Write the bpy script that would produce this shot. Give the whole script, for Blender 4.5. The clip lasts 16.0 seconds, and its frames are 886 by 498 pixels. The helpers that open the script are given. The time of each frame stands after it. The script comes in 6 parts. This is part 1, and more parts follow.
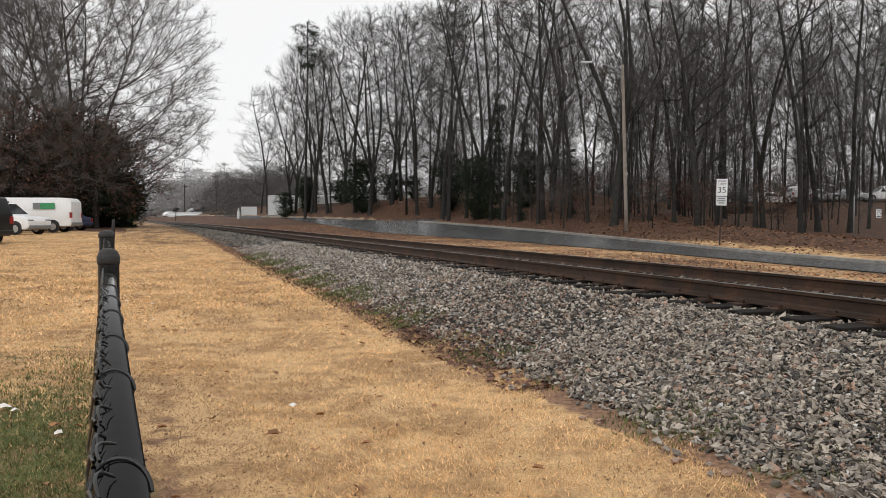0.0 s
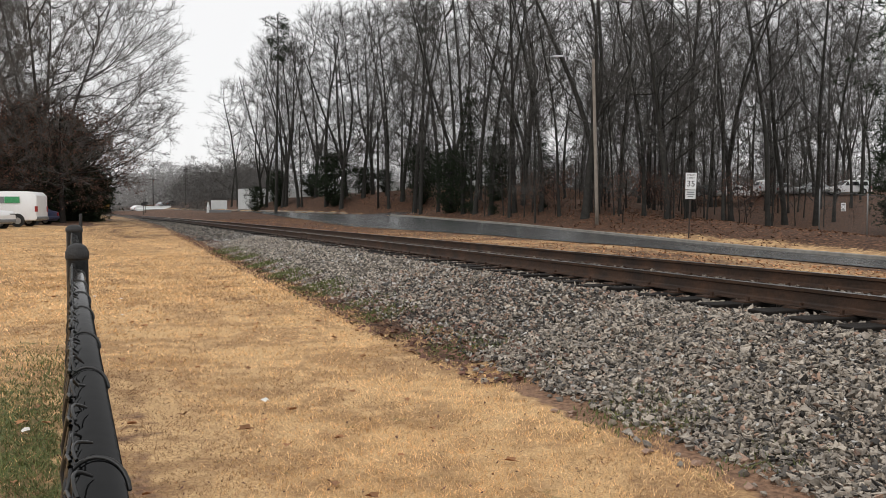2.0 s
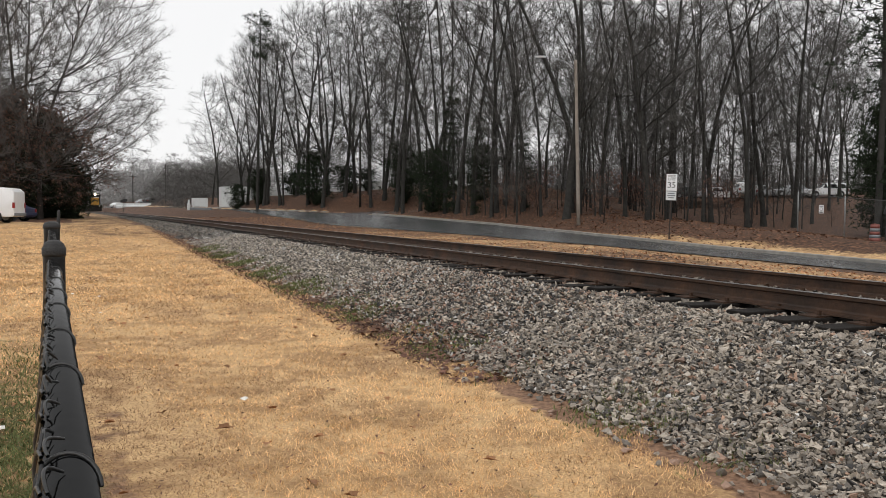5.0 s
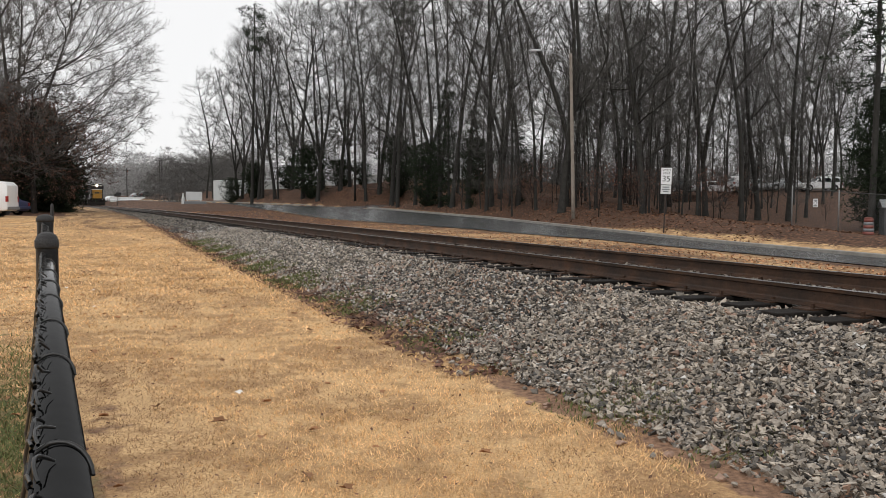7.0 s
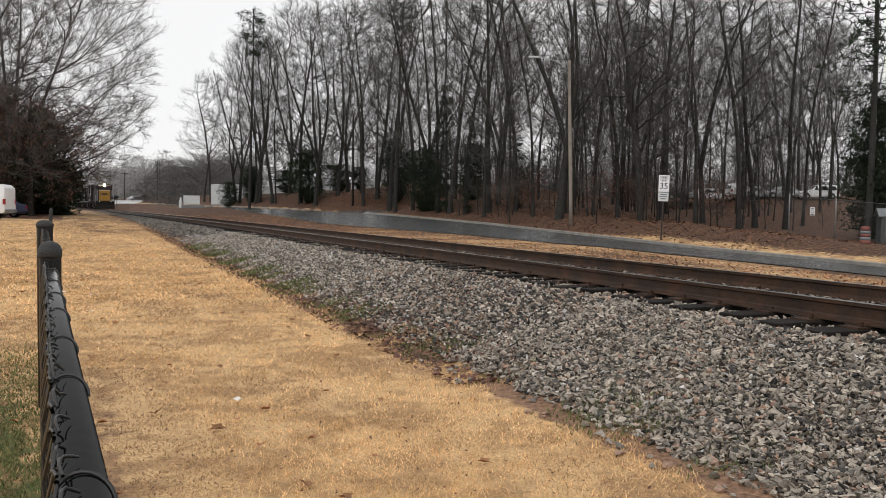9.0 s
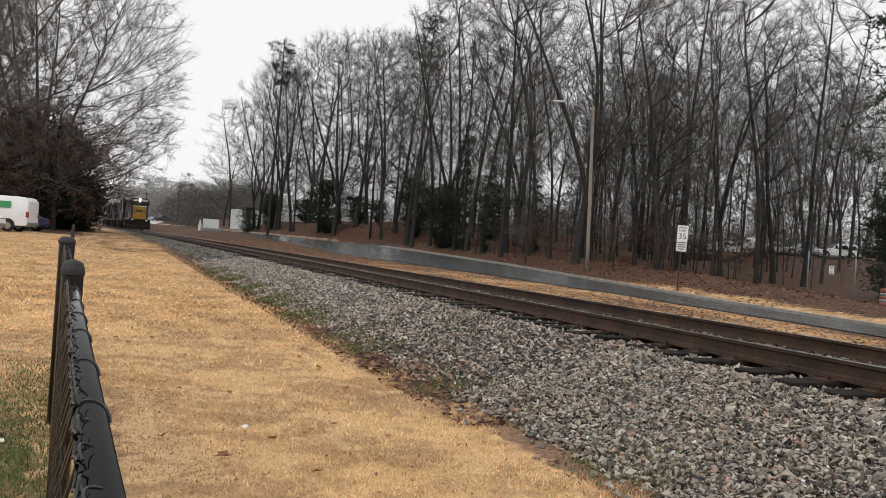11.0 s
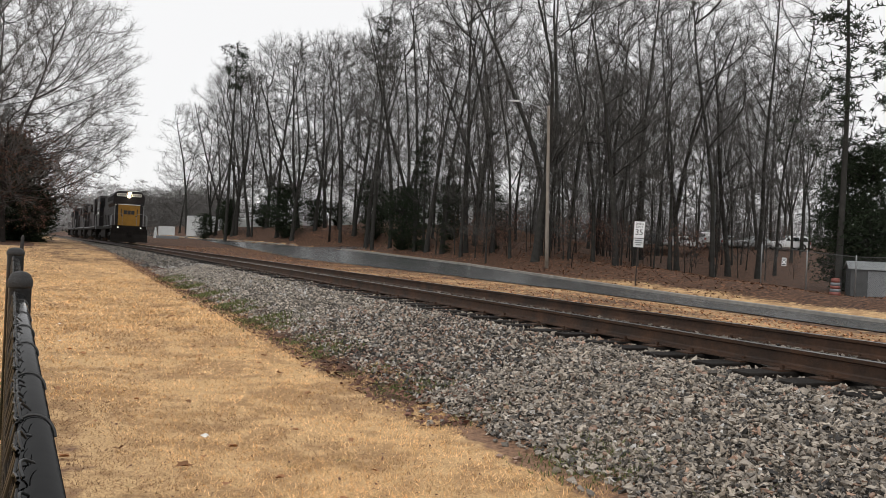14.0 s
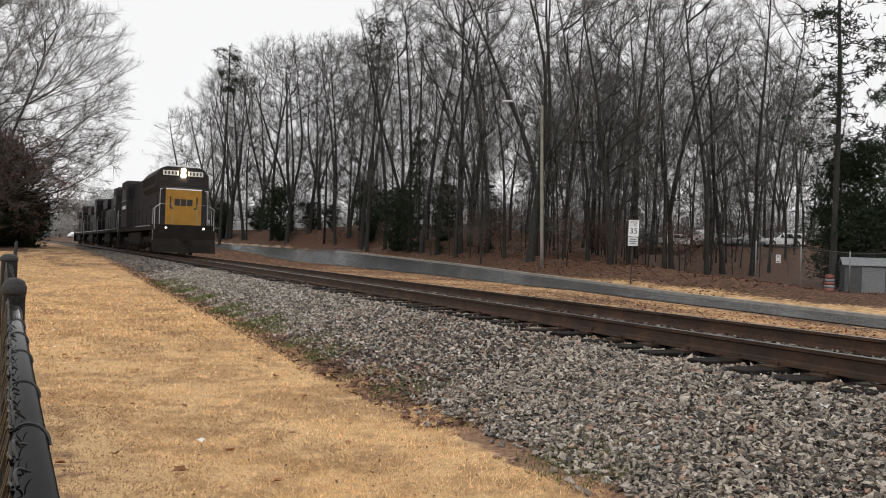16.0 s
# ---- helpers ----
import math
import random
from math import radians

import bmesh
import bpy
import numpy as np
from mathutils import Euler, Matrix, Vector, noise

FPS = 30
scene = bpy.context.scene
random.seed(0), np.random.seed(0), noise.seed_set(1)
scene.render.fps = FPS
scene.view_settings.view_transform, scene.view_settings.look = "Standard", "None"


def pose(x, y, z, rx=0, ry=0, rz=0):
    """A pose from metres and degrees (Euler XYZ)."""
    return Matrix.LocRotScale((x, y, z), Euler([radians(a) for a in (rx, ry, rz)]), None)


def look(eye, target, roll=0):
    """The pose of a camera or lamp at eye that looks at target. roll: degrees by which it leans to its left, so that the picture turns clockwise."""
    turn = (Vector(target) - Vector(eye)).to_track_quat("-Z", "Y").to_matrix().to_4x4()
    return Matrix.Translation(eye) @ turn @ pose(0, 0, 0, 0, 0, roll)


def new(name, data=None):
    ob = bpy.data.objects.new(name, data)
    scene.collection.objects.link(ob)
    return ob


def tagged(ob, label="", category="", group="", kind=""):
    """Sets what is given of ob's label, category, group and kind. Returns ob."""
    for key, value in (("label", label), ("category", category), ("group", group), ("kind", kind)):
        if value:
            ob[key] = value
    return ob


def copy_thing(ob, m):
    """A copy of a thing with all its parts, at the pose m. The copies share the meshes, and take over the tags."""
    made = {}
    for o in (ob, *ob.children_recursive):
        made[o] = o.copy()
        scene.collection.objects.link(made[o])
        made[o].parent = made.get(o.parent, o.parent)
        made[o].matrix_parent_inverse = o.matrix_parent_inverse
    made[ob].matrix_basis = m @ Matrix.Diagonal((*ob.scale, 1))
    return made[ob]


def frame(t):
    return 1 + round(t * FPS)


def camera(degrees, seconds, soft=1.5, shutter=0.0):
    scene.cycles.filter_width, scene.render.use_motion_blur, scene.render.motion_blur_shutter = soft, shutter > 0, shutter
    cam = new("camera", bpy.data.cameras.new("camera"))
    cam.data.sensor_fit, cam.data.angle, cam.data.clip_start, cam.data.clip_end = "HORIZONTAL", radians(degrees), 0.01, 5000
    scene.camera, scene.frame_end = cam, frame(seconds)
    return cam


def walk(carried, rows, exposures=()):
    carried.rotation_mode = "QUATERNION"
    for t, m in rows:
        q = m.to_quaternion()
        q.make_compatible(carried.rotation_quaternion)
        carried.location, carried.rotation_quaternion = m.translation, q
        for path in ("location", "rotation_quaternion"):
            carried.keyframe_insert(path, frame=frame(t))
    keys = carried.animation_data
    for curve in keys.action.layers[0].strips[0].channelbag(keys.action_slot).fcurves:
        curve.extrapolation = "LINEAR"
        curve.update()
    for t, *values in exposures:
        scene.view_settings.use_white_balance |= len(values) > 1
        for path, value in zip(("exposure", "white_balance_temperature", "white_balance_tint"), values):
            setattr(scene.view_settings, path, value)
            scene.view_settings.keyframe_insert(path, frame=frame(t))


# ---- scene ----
import collections

# ---- camera and its way ----
cam = camera(57.1, 16.0, soft=0.85)
PATH = [
    (0.0, 0.013, 0.005, 1.387, 87.90, -0.00, 0.00),
    (0.5, 0.012, 0.002, 1.391, 87.82, 0.21, -0.17),
    (1.0, 0.011, 0.000, 1.392, 87.44, 0.36, -0.39),
    (1.5, 0.011, -0.000, 1.392, 87.31, 0.21, -1.24),
    (2.0, 0.009, -0.000, 1.390, 87.45, 0.05, -1.98),
    (2.5, 0.010, -0.001, 1.388, 87.56, 0.11, -2.27),
    (3.0, 0.009, -0.002, 1.388, 87.57, 0.14, -2.36),
    (3.5, 0.011, -0.001, 1.388, 87.59, -0.06, -2.52),
    (4.0, 0.012, -0.001, 1.388, 87.60, -0.22, -2.86),
    (6.5, 0.014, 0.002, 1.385, 87.00, -0.40, -3.43),
    (7.0, 0.014, 0.003, 1.383, 86.98, -0.36, -3.59),
    (7.5, 0.011, 0.001, 1.386, 87.04, -0.18, -3.66),
    (8.0, 0.010, -0.001, 1.389, 87.11, -0.17, -3.76),
    (8.5, 0.007, -0.001, 1.392, 87.09, -0.20, -3.96),
    (9.0, -0.004, -0.001, 1.403, 87.36, -0.76, -3.77),
    (9.2, -0.018, -0.003, 1.406, 87.67, -1.37, -3.26),
    (11.3, -0.021, 0.001, 1.412, 89.99, -4.14, -2.73),
    (11.5, -0.020, -0.000, 1.412, 89.95, -3.93, -3.06),
    (12.0, -0.016, -0.001, 1.414, 90.06, -3.57, -3.95),
    (12.5, -0.016, -0.002, 1.414, 90.10, -3.42, -4.60),
    (13.0, -0.011, 0.001, 1.414, 90.02, -3.18, -5.06),
    (13.5, -0.008, 0.001, 1.413, 90.16, -2.87, -5.45),
    (14.0, -0.009, 0.001, 1.413, 90.16, -2.58, -5.42),
    (14.5, -0.008, 0.001, 1.416, 90.16, -2.26, -5.46),
    (15.0, -0.008, 0.001, 1.413, 90.17, -2.04, -5.50),
    (15.5, -0.008, 0.000, 1.413, 90.11, -2.00, -5.51),
    (16.0, -0.007, -0.002, 1.416, 90.23, -1.92, -5.77),
]
walk(cam, [(t, pose(*row)) for t, *row in PATH])

# ---- world and light: an overcast winter day ----
world = bpy.data.worlds.new("overcast")
scene.world = world
world.use_nodes = True
_n, _l = world.node_tree.nodes, world.node_tree.links
_sky = _n.new("ShaderNodeTexSky")
_sky.sky_type, _sky.sun_disc = "NISHITA", False
_sky.sun_elevation, _sky.sun_rotation = radians(48), radians(160)
_sky.air_density, _sky.dust_density = 1.0, 4.0
_scale = _n.new("ShaderNodeVectorMath")
_scale.operation = "SCALE"
_scale.inputs["Scale"].default_value = 0.10
_l.new(_sky.outputs[0], _scale.inputs[0])
_mix = _n.new("ShaderNodeMix")
_mix.data_type = "RGBA"
_mix.inputs["Factor"].default_value = 0.93
_mix.inputs["B"].default_value = (0.99, 0.985, 0.985, 1)
_l.new(_scale.outputs[0], _mix.inputs["A"])
_l.new(_mix.outputs["Result"], _n["Background"].inputs["Color"])
_n["Background"].inputs["Strength"].default_value = 1.0
sun = new("sun", bpy.data.lights.new("sun", "SUN"))
sun.data.energy, sun.data.angle, sun.data.color = 0.9, radians(40), (1.0, 0.97, 0.93)
sun.matrix_world = look((-20, -40, 50), (0, 0, 0))
scene.view_settings.exposure = 0.0


# ---- materials ----
def material(name, color, rough=0.8, metal=0.0, vary=0.25, scale=8.0, bump=0.0, bump_scale=60.0, fine=0.15, tint=None, spec=0.5, island=0.0, obj=0.0):
    """A surface with two scales of variation and fine relief. tint: the colour of its large stains."""
    m = bpy.data.materials.new(name)
    m.use_nodes = True
    n, l = m.node_tree.nodes, m.node_tree.links
    b = n["Principled BSDF"]
    b.inputs["Roughness"].default_value, b.inputs["Metallic"].default_value = rough, metal
    b.inputs["Specular IOR Level"].default_value = spec
    co = n.new("ShaderNodeTexCoord")
    big, small = n.new("ShaderNodeTexNoise"), n.new("ShaderNodeTexNoise")
    big.inputs["Scale"].default_value, small.inputs["Scale"].default_value = scale, scale * 9
    big.inputs["Detail"].default_value = small.inputs["Detail"].default_value = 4
    for t in (big, small):
        l.new(co.outputs["Object"], t.inputs["Vector"])
    ramp = n.new("ShaderNodeMapRange")
    ramp.inputs["From Min"].default_value, ramp.inputs["From Max"].default_value = 0.3, 0.7
    l.new(big.outputs["Fac"], ramp.inputs["Value"])
    mix = n.new("ShaderNodeMix")
    mix.data_type = "RGBA"
    dark = tint or [c * (1 - vary) for c in color]
    mix.inputs["A"].default_value, mix.inputs["B"].default_value = (*dark, 1), (*color, 1)
    l.new(ramp.outputs["Result"], mix.inputs["Factor"])
    hsv = n.new("ShaderNodeHueSaturation")
    l.new(mix.outputs["Result"], hsv.inputs["Color"])
    val = n.new("ShaderNodeMapRange")
    val.inputs["From Min"].default_value, val.inputs["From Max"].default_value = 0.25, 0.75
    val.inputs["To Min"].default_value, val.inputs["To Max"].default_value = 1 - fine, 1 + fine
    l.new(small.outputs["Fac"], val.inputs["Value"])
    out = val.outputs["Result"]
    for amount, kind, socket in ((island, "ShaderNodeNewGeometry", "Random Per Island"), (obj, "ShaderNodeObjectInfo", "Random")):
        if amount:
            g = n.new(kind)
            r = n.new("ShaderNodeMapRange")
            r.inputs["To Min"].default_value, r.inputs["To Max"].default_value = 1 - amount, 1 + amount
            l.new(g.outputs[socket], r.inputs["Value"])
            mul = n.new("ShaderNodeMath")
            mul.operation = "MULTIPLY"
            l.new(out, mul.inputs[0]), l.new(r.outputs["Result"], mul.inputs[1])
            out = mul.outputs[0]
    l.new(out, hsv.inputs["Value"])
    l.new(hsv.outputs["Color"], b.inputs["Base Color"])
    if bump:
        tex = n.new("ShaderNodeTexNoise")
        tex.inputs["Scale"].default_value, tex.inputs["Detail"].default_value = bump_scale, 3
        l.new(co.outputs["Object"], tex.inputs["Vector"])
        bp = n.new("ShaderNodeBump")
        bp.inputs["Strength"].default_value, bp.inputs["Distance"].default_value = bump, 0.01
        l.new(tex.outputs["Fac"], bp.inputs["Height"])
        l.new(bp.outputs["Normal"], b.inputs["Normal"])
    return m


def glow(name, color, strength):
    m = bpy.data.materials.new(name)
    m.use_nodes = True
    b = m.node_tree.nodes["Principled BSDF"]
    b.inputs["Base Color"].default_value = (*color, 1)
    b.inputs["Emission Color"].default_value = (*color, 1)
    b.inputs["Emission Strength"].default_value = strength
    return m


def ground_material():
    """Straw grass, leaf litter, ballast grit and soil, laid out by the sheet's own 'zone' attribute."""
    m = bpy.data.materials.new("ground")
    m.use_nodes = True
    n, l = m.node_tree.nodes, m.node_tree.links
    b = n["Principled BSDF"]
    b.inputs["Roughness"].default_value = 0.9
    b.inputs["Specular IOR Level"].default_value = 0.25
    co = n.new("ShaderNodeTexCoord")
    zone = n.new("ShaderNodeAttribute")
    zone.attribute_name = "zone"
    sep = n.new("ShaderNodeSeparateColor")
    l.new(zone.outputs["Color"], sep.inputs[0])

    def tex(scale, detail=5, stretch=None):
        t = n.new("ShaderNodeTexNoise")
        t.inputs["Scale"].default_value, t.inputs["Detail"].default_value = scale, detail
        l.new(co.outputs["Object"], t.inputs["Vector"])
        return t.outputs["Fac"]

    def ramp(fac, stops):
        r = n.new("ShaderNodeValToRGB")
        e = r.color_ramp.elements
        e[0].position, e[0].color = stops[0][0], (*stops[0][1], 1)
        e[1].position, e[1].color = stops[-1][0], (*stops[-1][1], 1)
        for p, c in stops[1:-1]:
            e.new(p).color = (*c, 1)
        l.new(fac, r.inputs[0])
        return r.outputs[0]

    def mix(a, c, fac, lo=0.42, hi=0.58, wobble=None):
        f = fac
        if wobble is not None:
            add = n.new("ShaderNodeMath")
            add.operation = "ADD"
            sub = n.new("ShaderNodeMath")
            sub.operation = "MULTIPLY_ADD"
            sub.inputs[1].default_value, sub.inputs[2].default_value = 0.9, -0.45
            l.new(wobble, sub.inputs[0])
            l.new(fac, add.inputs[0]), l.new(sub.outputs[0], add.inputs[1])
            mr = n.new("ShaderNodeMapRange")
            mr.inputs["From Min"].default_value, mr.inputs["From Max"].default_value = lo, hi
            l.new(add.outputs[0], mr.inputs["Value"])
            f = mr.outputs["Result"]
        x = n.new("ShaderNodeMix")
        x.data_type = "RGBA"
        l.new(f, x.inputs["Factor"]), l.new(a, x.inputs["A"]), l.new(c, x.inputs["B"])
        return x.outputs["Result"]

    straw = mix(ramp(tex(70), [(0.3, (0.40, 0.245, 0.12)), (0.55, (0.63, 0.42, 0.215)), (0.72, (0.76, 0.54, 0.30))]),
                ramp(tex(40), [(0.3, (0.26, 0.155, 0.078)), (0.7, (0.49, 0.31, 0.155))]), tex(0.9), wobble=tex(4.0))
    green = mix(ramp(tex(50), [(0.3, (0.05, 0.06, 0.022)), (0.7, (0.15, 0.17, 0.06))]), ramp(tex(34), [(0.3, (0.15, 0.095, 0.05)), (0.7, (0.34, 0.23, 0.12))]), tex(2.2), lo=0.5, hi=0.66, wobble=tex(9.0))
    soil = ramp(tex(30), [(0.3, (0.12, 0.068, 0.043)), (0.7, (0.32, 0.19, 0.12))])
    litter = ramp(tex(12, 8), [(0.3, (0.018, 0.012, 0.009)), (0.5, (0.075, 0.040, 0.026)), (0.68, (0.20, 0.110, 0.064))])
    litter = mix(litter, ramp(tex(5.0, 9), [(0.36, (0.014, 0.010, 0.008)), (0.5, (0.072, 0.037, 0.024)), (0.64, (0.20, 0.105, 0.060))]), tex(0.45, 4), wobble=tex(2.5, 5))
    grit = ramp(tex(28, 6), [(0.32, (0.014, 0.012, 0.010)), (0.5, (0.060, 0.050, 0.041)), (0.68, (0.17, 0.145, 0.12))])
    w = tex(6.0, 6)
    color = mix(straw, green, sep.outputs[2], wobble=w)
    alpha = zone.outputs["Alpha"]
    color = mix(color, soil, alpha, wobble=w)
    color = mix(color, litter, sep.outputs[0], wobble=w)
    color = mix(color, grit, sep.outputs[1], wobble=w)
    l.new(color, b.inputs["Base Color"])
    bp = n.new("ShaderNodeBump")
    bp.inputs["Strength"].default_value, bp.inputs["Distance"].default_value = 0.7, 0.03
    l.new(tex(45, 6), bp.inputs["Height"])
    l.new(bp.outputs["Normal"], b.inputs["Normal"])
    return m


M = dict(
    ground=ground_material(),
    asphalt=material("wet_asphalt", (0.080, 0.083, 0.084), 0.27, scale=0.35, vary=0.4, fine=0.25, bump=0.25, bump_scale=120, spec=0.5),
    kerb=material("kerb_concrete", (0.30, 0.285, 0.26), 0.7, scale=3, vary=0.4, bump=0.3),
    steel=material("rusty_rail", (0.024, 0.016, 0.012), 0.6, 0.0, scale=3, vary=0.5, fine=0.35, tint=(0.072, 0.036, 0.020), bump=0.3, spec=0.3),
    railtop=material("worn_rail_head", (0.20, 0.19, 0.185), 0.28, 0.7, scale=4, vary=0.3, fine=0.2),
    tie=material("creosote_tie", (0.017, 0.014, 0.012), 0.8, spec=0.15, scale=7, vary=0.4, fine=0.4, bump=0.5, bump_scale=40, obj=0.25),
    stone=material("ballast_stone", (0.255, 0.220, 0.180), 0.45, scale=9, vary=0.4, fine=0.3, island=0.95, obj=0.6, bump=0.3, bump_scale=70),
    stonepale=material("ballast_stone_pale", (0.50, 0.485, 0.46), 0.55, scale=9, vary=0.25, fine=0.15, island=0.3, bump=0.2, bump_scale=70),
    # dark stones whose colour also stands for shaded gaps in the heap
    stonedark=material("ballast_stone_gap_dark", (0.030, 0.027, 0.025), 0.6, scale=9, vary=0.3, fine=0.2, island=0.4),
    stonewarm=material("ballast_stone_warm", (0.33, 0.215, 0.155), 0.65, scale=9, vary=0.35, fine=0.2, island=0.6, bump=0.3, bump_scale=70),
    straw=material("straw_blades", (0.90, 0.615, 0.33), 0.8, scale=1.1, vary=0.3, fine=0.25, island=0.5, tint=(0.56, 0.350, 0.165), spec=0.15),
    deadblade=material("dead_blades", (0.34, 0.205, 0.115), 0.8, scale=2, vary=0.3, island=0.4, spec=0.1),
    greenblade=material("green_blades", (0.150, 0.168, 0.062), 0.7, scale=2, vary=0.3, island=0.4, spec=0.2),
    leaf=material("fallen_leaf", (0.50, 0.25, 0.12), 0.75, scale=2, vary=0.4, island=0.5, obj=0.3, spec=0.3),
    bankleaf=material("bank_leaf", (0.22, 0.112, 0.064), 0.75, scale=2, vary=0.4, island=0.6, spec=0.3),
    redleaf=material("clinging_leaf", (0.175, 0.090, 0.064), 0.8, scale=2, vary=0.4, island=0.5, spec=0.2),
    bark=material("wet_bark", (0.046, 0.044, 0.040), 0.85, scale=3, vary=0.4, fine=0.3, bump=0.6, bump_scale=25, spec=0.2),
    # bark of the large tree, raised in colour to stand for haze
    hazebark=material("hazed_bark", (0.095, 0.088, 0.082), 0.9, scale=3, vary=0.4, fine=0.3, spec=0.15),
    barkred=material("red_bark", (0.030, 0.024, 0.021), 0.85, scale=3, vary=0.4, fine=0.3, spec=0.2),
    twig=material("twig", (0.128, 0.124, 0.116), 0.85, scale=0.3, vary=0.3, spec=0.1),
    # twig colour of the large tree, paled in place of haze
    hazetwig=material("hazed_twig", (0.165, 0.155, 0.145), 0.9, scale=0.3, vary=0.3, spec=0.1),
    twigred=material("budding_twig", (0.080, 0.064, 0.056), 0.85, scale=0.3, vary=0.3, spec=0.1),
    # lightened grey-brown; the colour carries the air's haze, there is no volume
    farwood=material("far_hazed_wood", (0.130, 0.126, 0.121), 0.95, scale=0.15, vary=0.3, island=0.1, spec=0.05),
    # paler than any bark: the haze of the distance is put into this colour
    hazewood=material("hazed_wood", (0.34, 0.335, 0.33), 0.95, scale=0.1, vary=0.2, island=0.1, spec=0.05),
    needle=material("needles", (0.040, 0.052, 0.034), 0.75, scale=0.6, vary=0.4, island=0.4, spec=0.15),
    cedar=material("cedar_foliage", (0.032, 0.044, 0.026), 0.8, scale=0.8, vary=0.4, island=0.4, spec=0.1),
    black=material("black_vinyl", (0.006, 0.0062, 0.0065), 0.28, spec=0.3, scale=30, vary=0.3, fine=0.3, bump=0.25, bump_scale=90),
    pipe=material("black_pipe", (0.006, 0.0062, 0.0065), 0.10, scale=25, vary=0.5, fine=0.5, bump=0.10, bump_scale=45, spec=0.30),
    wire=material("black_wire", (0.012, 0.012, 0.012), 0.4, scale=60, vary=0.3, spec=0.5),
    cap=material("weathered_cap", (0.017, 0.016, 0.016), 0.6, scale=40, vary=0.4, fine=0.3, bump=0.3, bump_scale=150),
    loco=material("dark_blue_paint", (0.024, 0.0235, 0.026), 0.6, scale=1.2, vary=0.35, fine=0.25, tint=(0.030, 0.025, 0.024), spec=0.12),
    grime=material("sooty_underframe", (0.021, 0.018, 0.016), 0.85, scale=2, vary=0.4, fine=0.3, spec=0.1),
    yellow=material("yellow_paint", (0.37, 0.195, 0.032), 0.6, scale=2.5, vary=0.2, fine=0.15, tint=(0.27, 0.145, 0.03), spec=0.2),
    glass=material("dark_glass", (0.012, 0.014, 0.016), 0.06, scale=2, vary=0.1, fine=0.05),
    cabglass=material("dirty_cab_glass", (0.016, 0.017, 0.018), 0.4, scale=3, vary=0.3, fine=0.2, spec=0.12),
    white=material("white_paint", (0.78, 0.79, 0.80), 0.4, scale=1.5, vary=0.06, fine=0.03),
    offwhite=material("plain_white_wall", (0.66, 0.68, 0.68), 0.7, scale=0.5, vary=0.1, fine=0.05),
    shedgrey=material("shed_steel", (0.075, 0.078, 0.08), 0.6, scale=2, vary=0.3),
    grey=material("grey_paint", (0.20, 0.21, 0.22), 0.5, scale=2, vary=0.15),
    blue=material("blue_paint", (0.018, 0.030, 0.085), 0.35, scale=2, vary=0.15),
    darkcar=material("dark_paint", (0.014, 0.015, 0.016), 0.3, scale=2, vary=0.1),
    silver=material("silver_paint", (0.36, 0.38, 0.39), 0.35, 0.2, scale=2, vary=0.1),
    rubber=material("rubber", (0.014, 0.014, 0.014), 0.85, scale=9, vary=0.2),
    rim=material("wheel_rim", (0.38, 0.38, 0.38), 0.35, 0.6, scale=9, vary=0.2),
    green=material("green_panel", (0.05, 0.30, 0.12), 0.5, scale=6, vary=0.2),
    wood=material("weathered_pole", (0.30, 0.26, 0.22), 0.85, scale=3, vary=0.3, fine=0.25, bump=0.3),
    metal=material("galvanised_steel", (0.38, 0.39, 0.40), 0.45, 0.6, scale=8, vary=0.2),
    ink=material("sign_ink", (0.012, 0.012, 0.012), 0.5, scale=9, vary=0.1),
    rustpost=material("brown_post", (0.045, 0.030, 0.024), 0.7, scale=8, vary=0.3),
    red=material("red_lens", (0.30, 0.014, 0.010), 0.35, scale=4, vary=0.1),
    orange=material("orange_plastic", (0.20, 0.060, 0.045), 0.5, scale=4, vary=0.2),
    meshwire=material("dull_wire", (0.07, 0.07, 0.07), 0.7, scale=5, vary=0.2),
    roofing=material("dark_roofing", (0.06, 0.06, 0.062), 0.8, scale=2, vary=0.3),
    paper=material("litter_paper", (0.80, 0.78, 0.74), 0.7, scale=12, vary=0.1),
    lamp=glow("headlight_glow", (1.0, 0.80, 0.50), 60.0),
    ditch=glow("marker_glow", (1.0, 0.93, 0.80), 2.5),
    board=glow("number_board", (0.62, 0.60, 0.54), 0.08),
)


# ---- mesh tools ----
def mesh_ob(name, bm, mat, parent=None, smooth=False):
    me = bpy.data.meshes.new(name)
    bm.to_mesh(me)
    bm.free()
    me.materials.append(M[mat])
    if smooth:
        me.polygons.foreach_set("use_smooth", [True] * len(me.polygons))
    ob = new(name, me)
    ob.parent = parent
    return ob


def part(name, bm, mat, parent, label="", smooth=False):
    ob = mesh_ob(name, bm, mat, parent, smooth)
    return tagged(ob, label)


def from_arrays(name, verts, faces, mat, parent=None, smooth=False):
    me = bpy.data.meshes.new(name)
    me.from_pydata(verts if isinstance(verts, list) else verts.tolist(), [], faces if isinstance(faces, list) else faces.tolist())
    me.materials.append(M[mat])
    if smooth:
        me.polygons.foreach_set("use_smooth", [True] * len(me.polygons))
    ob = new(name, me)
    ob.parent = parent
    return ob


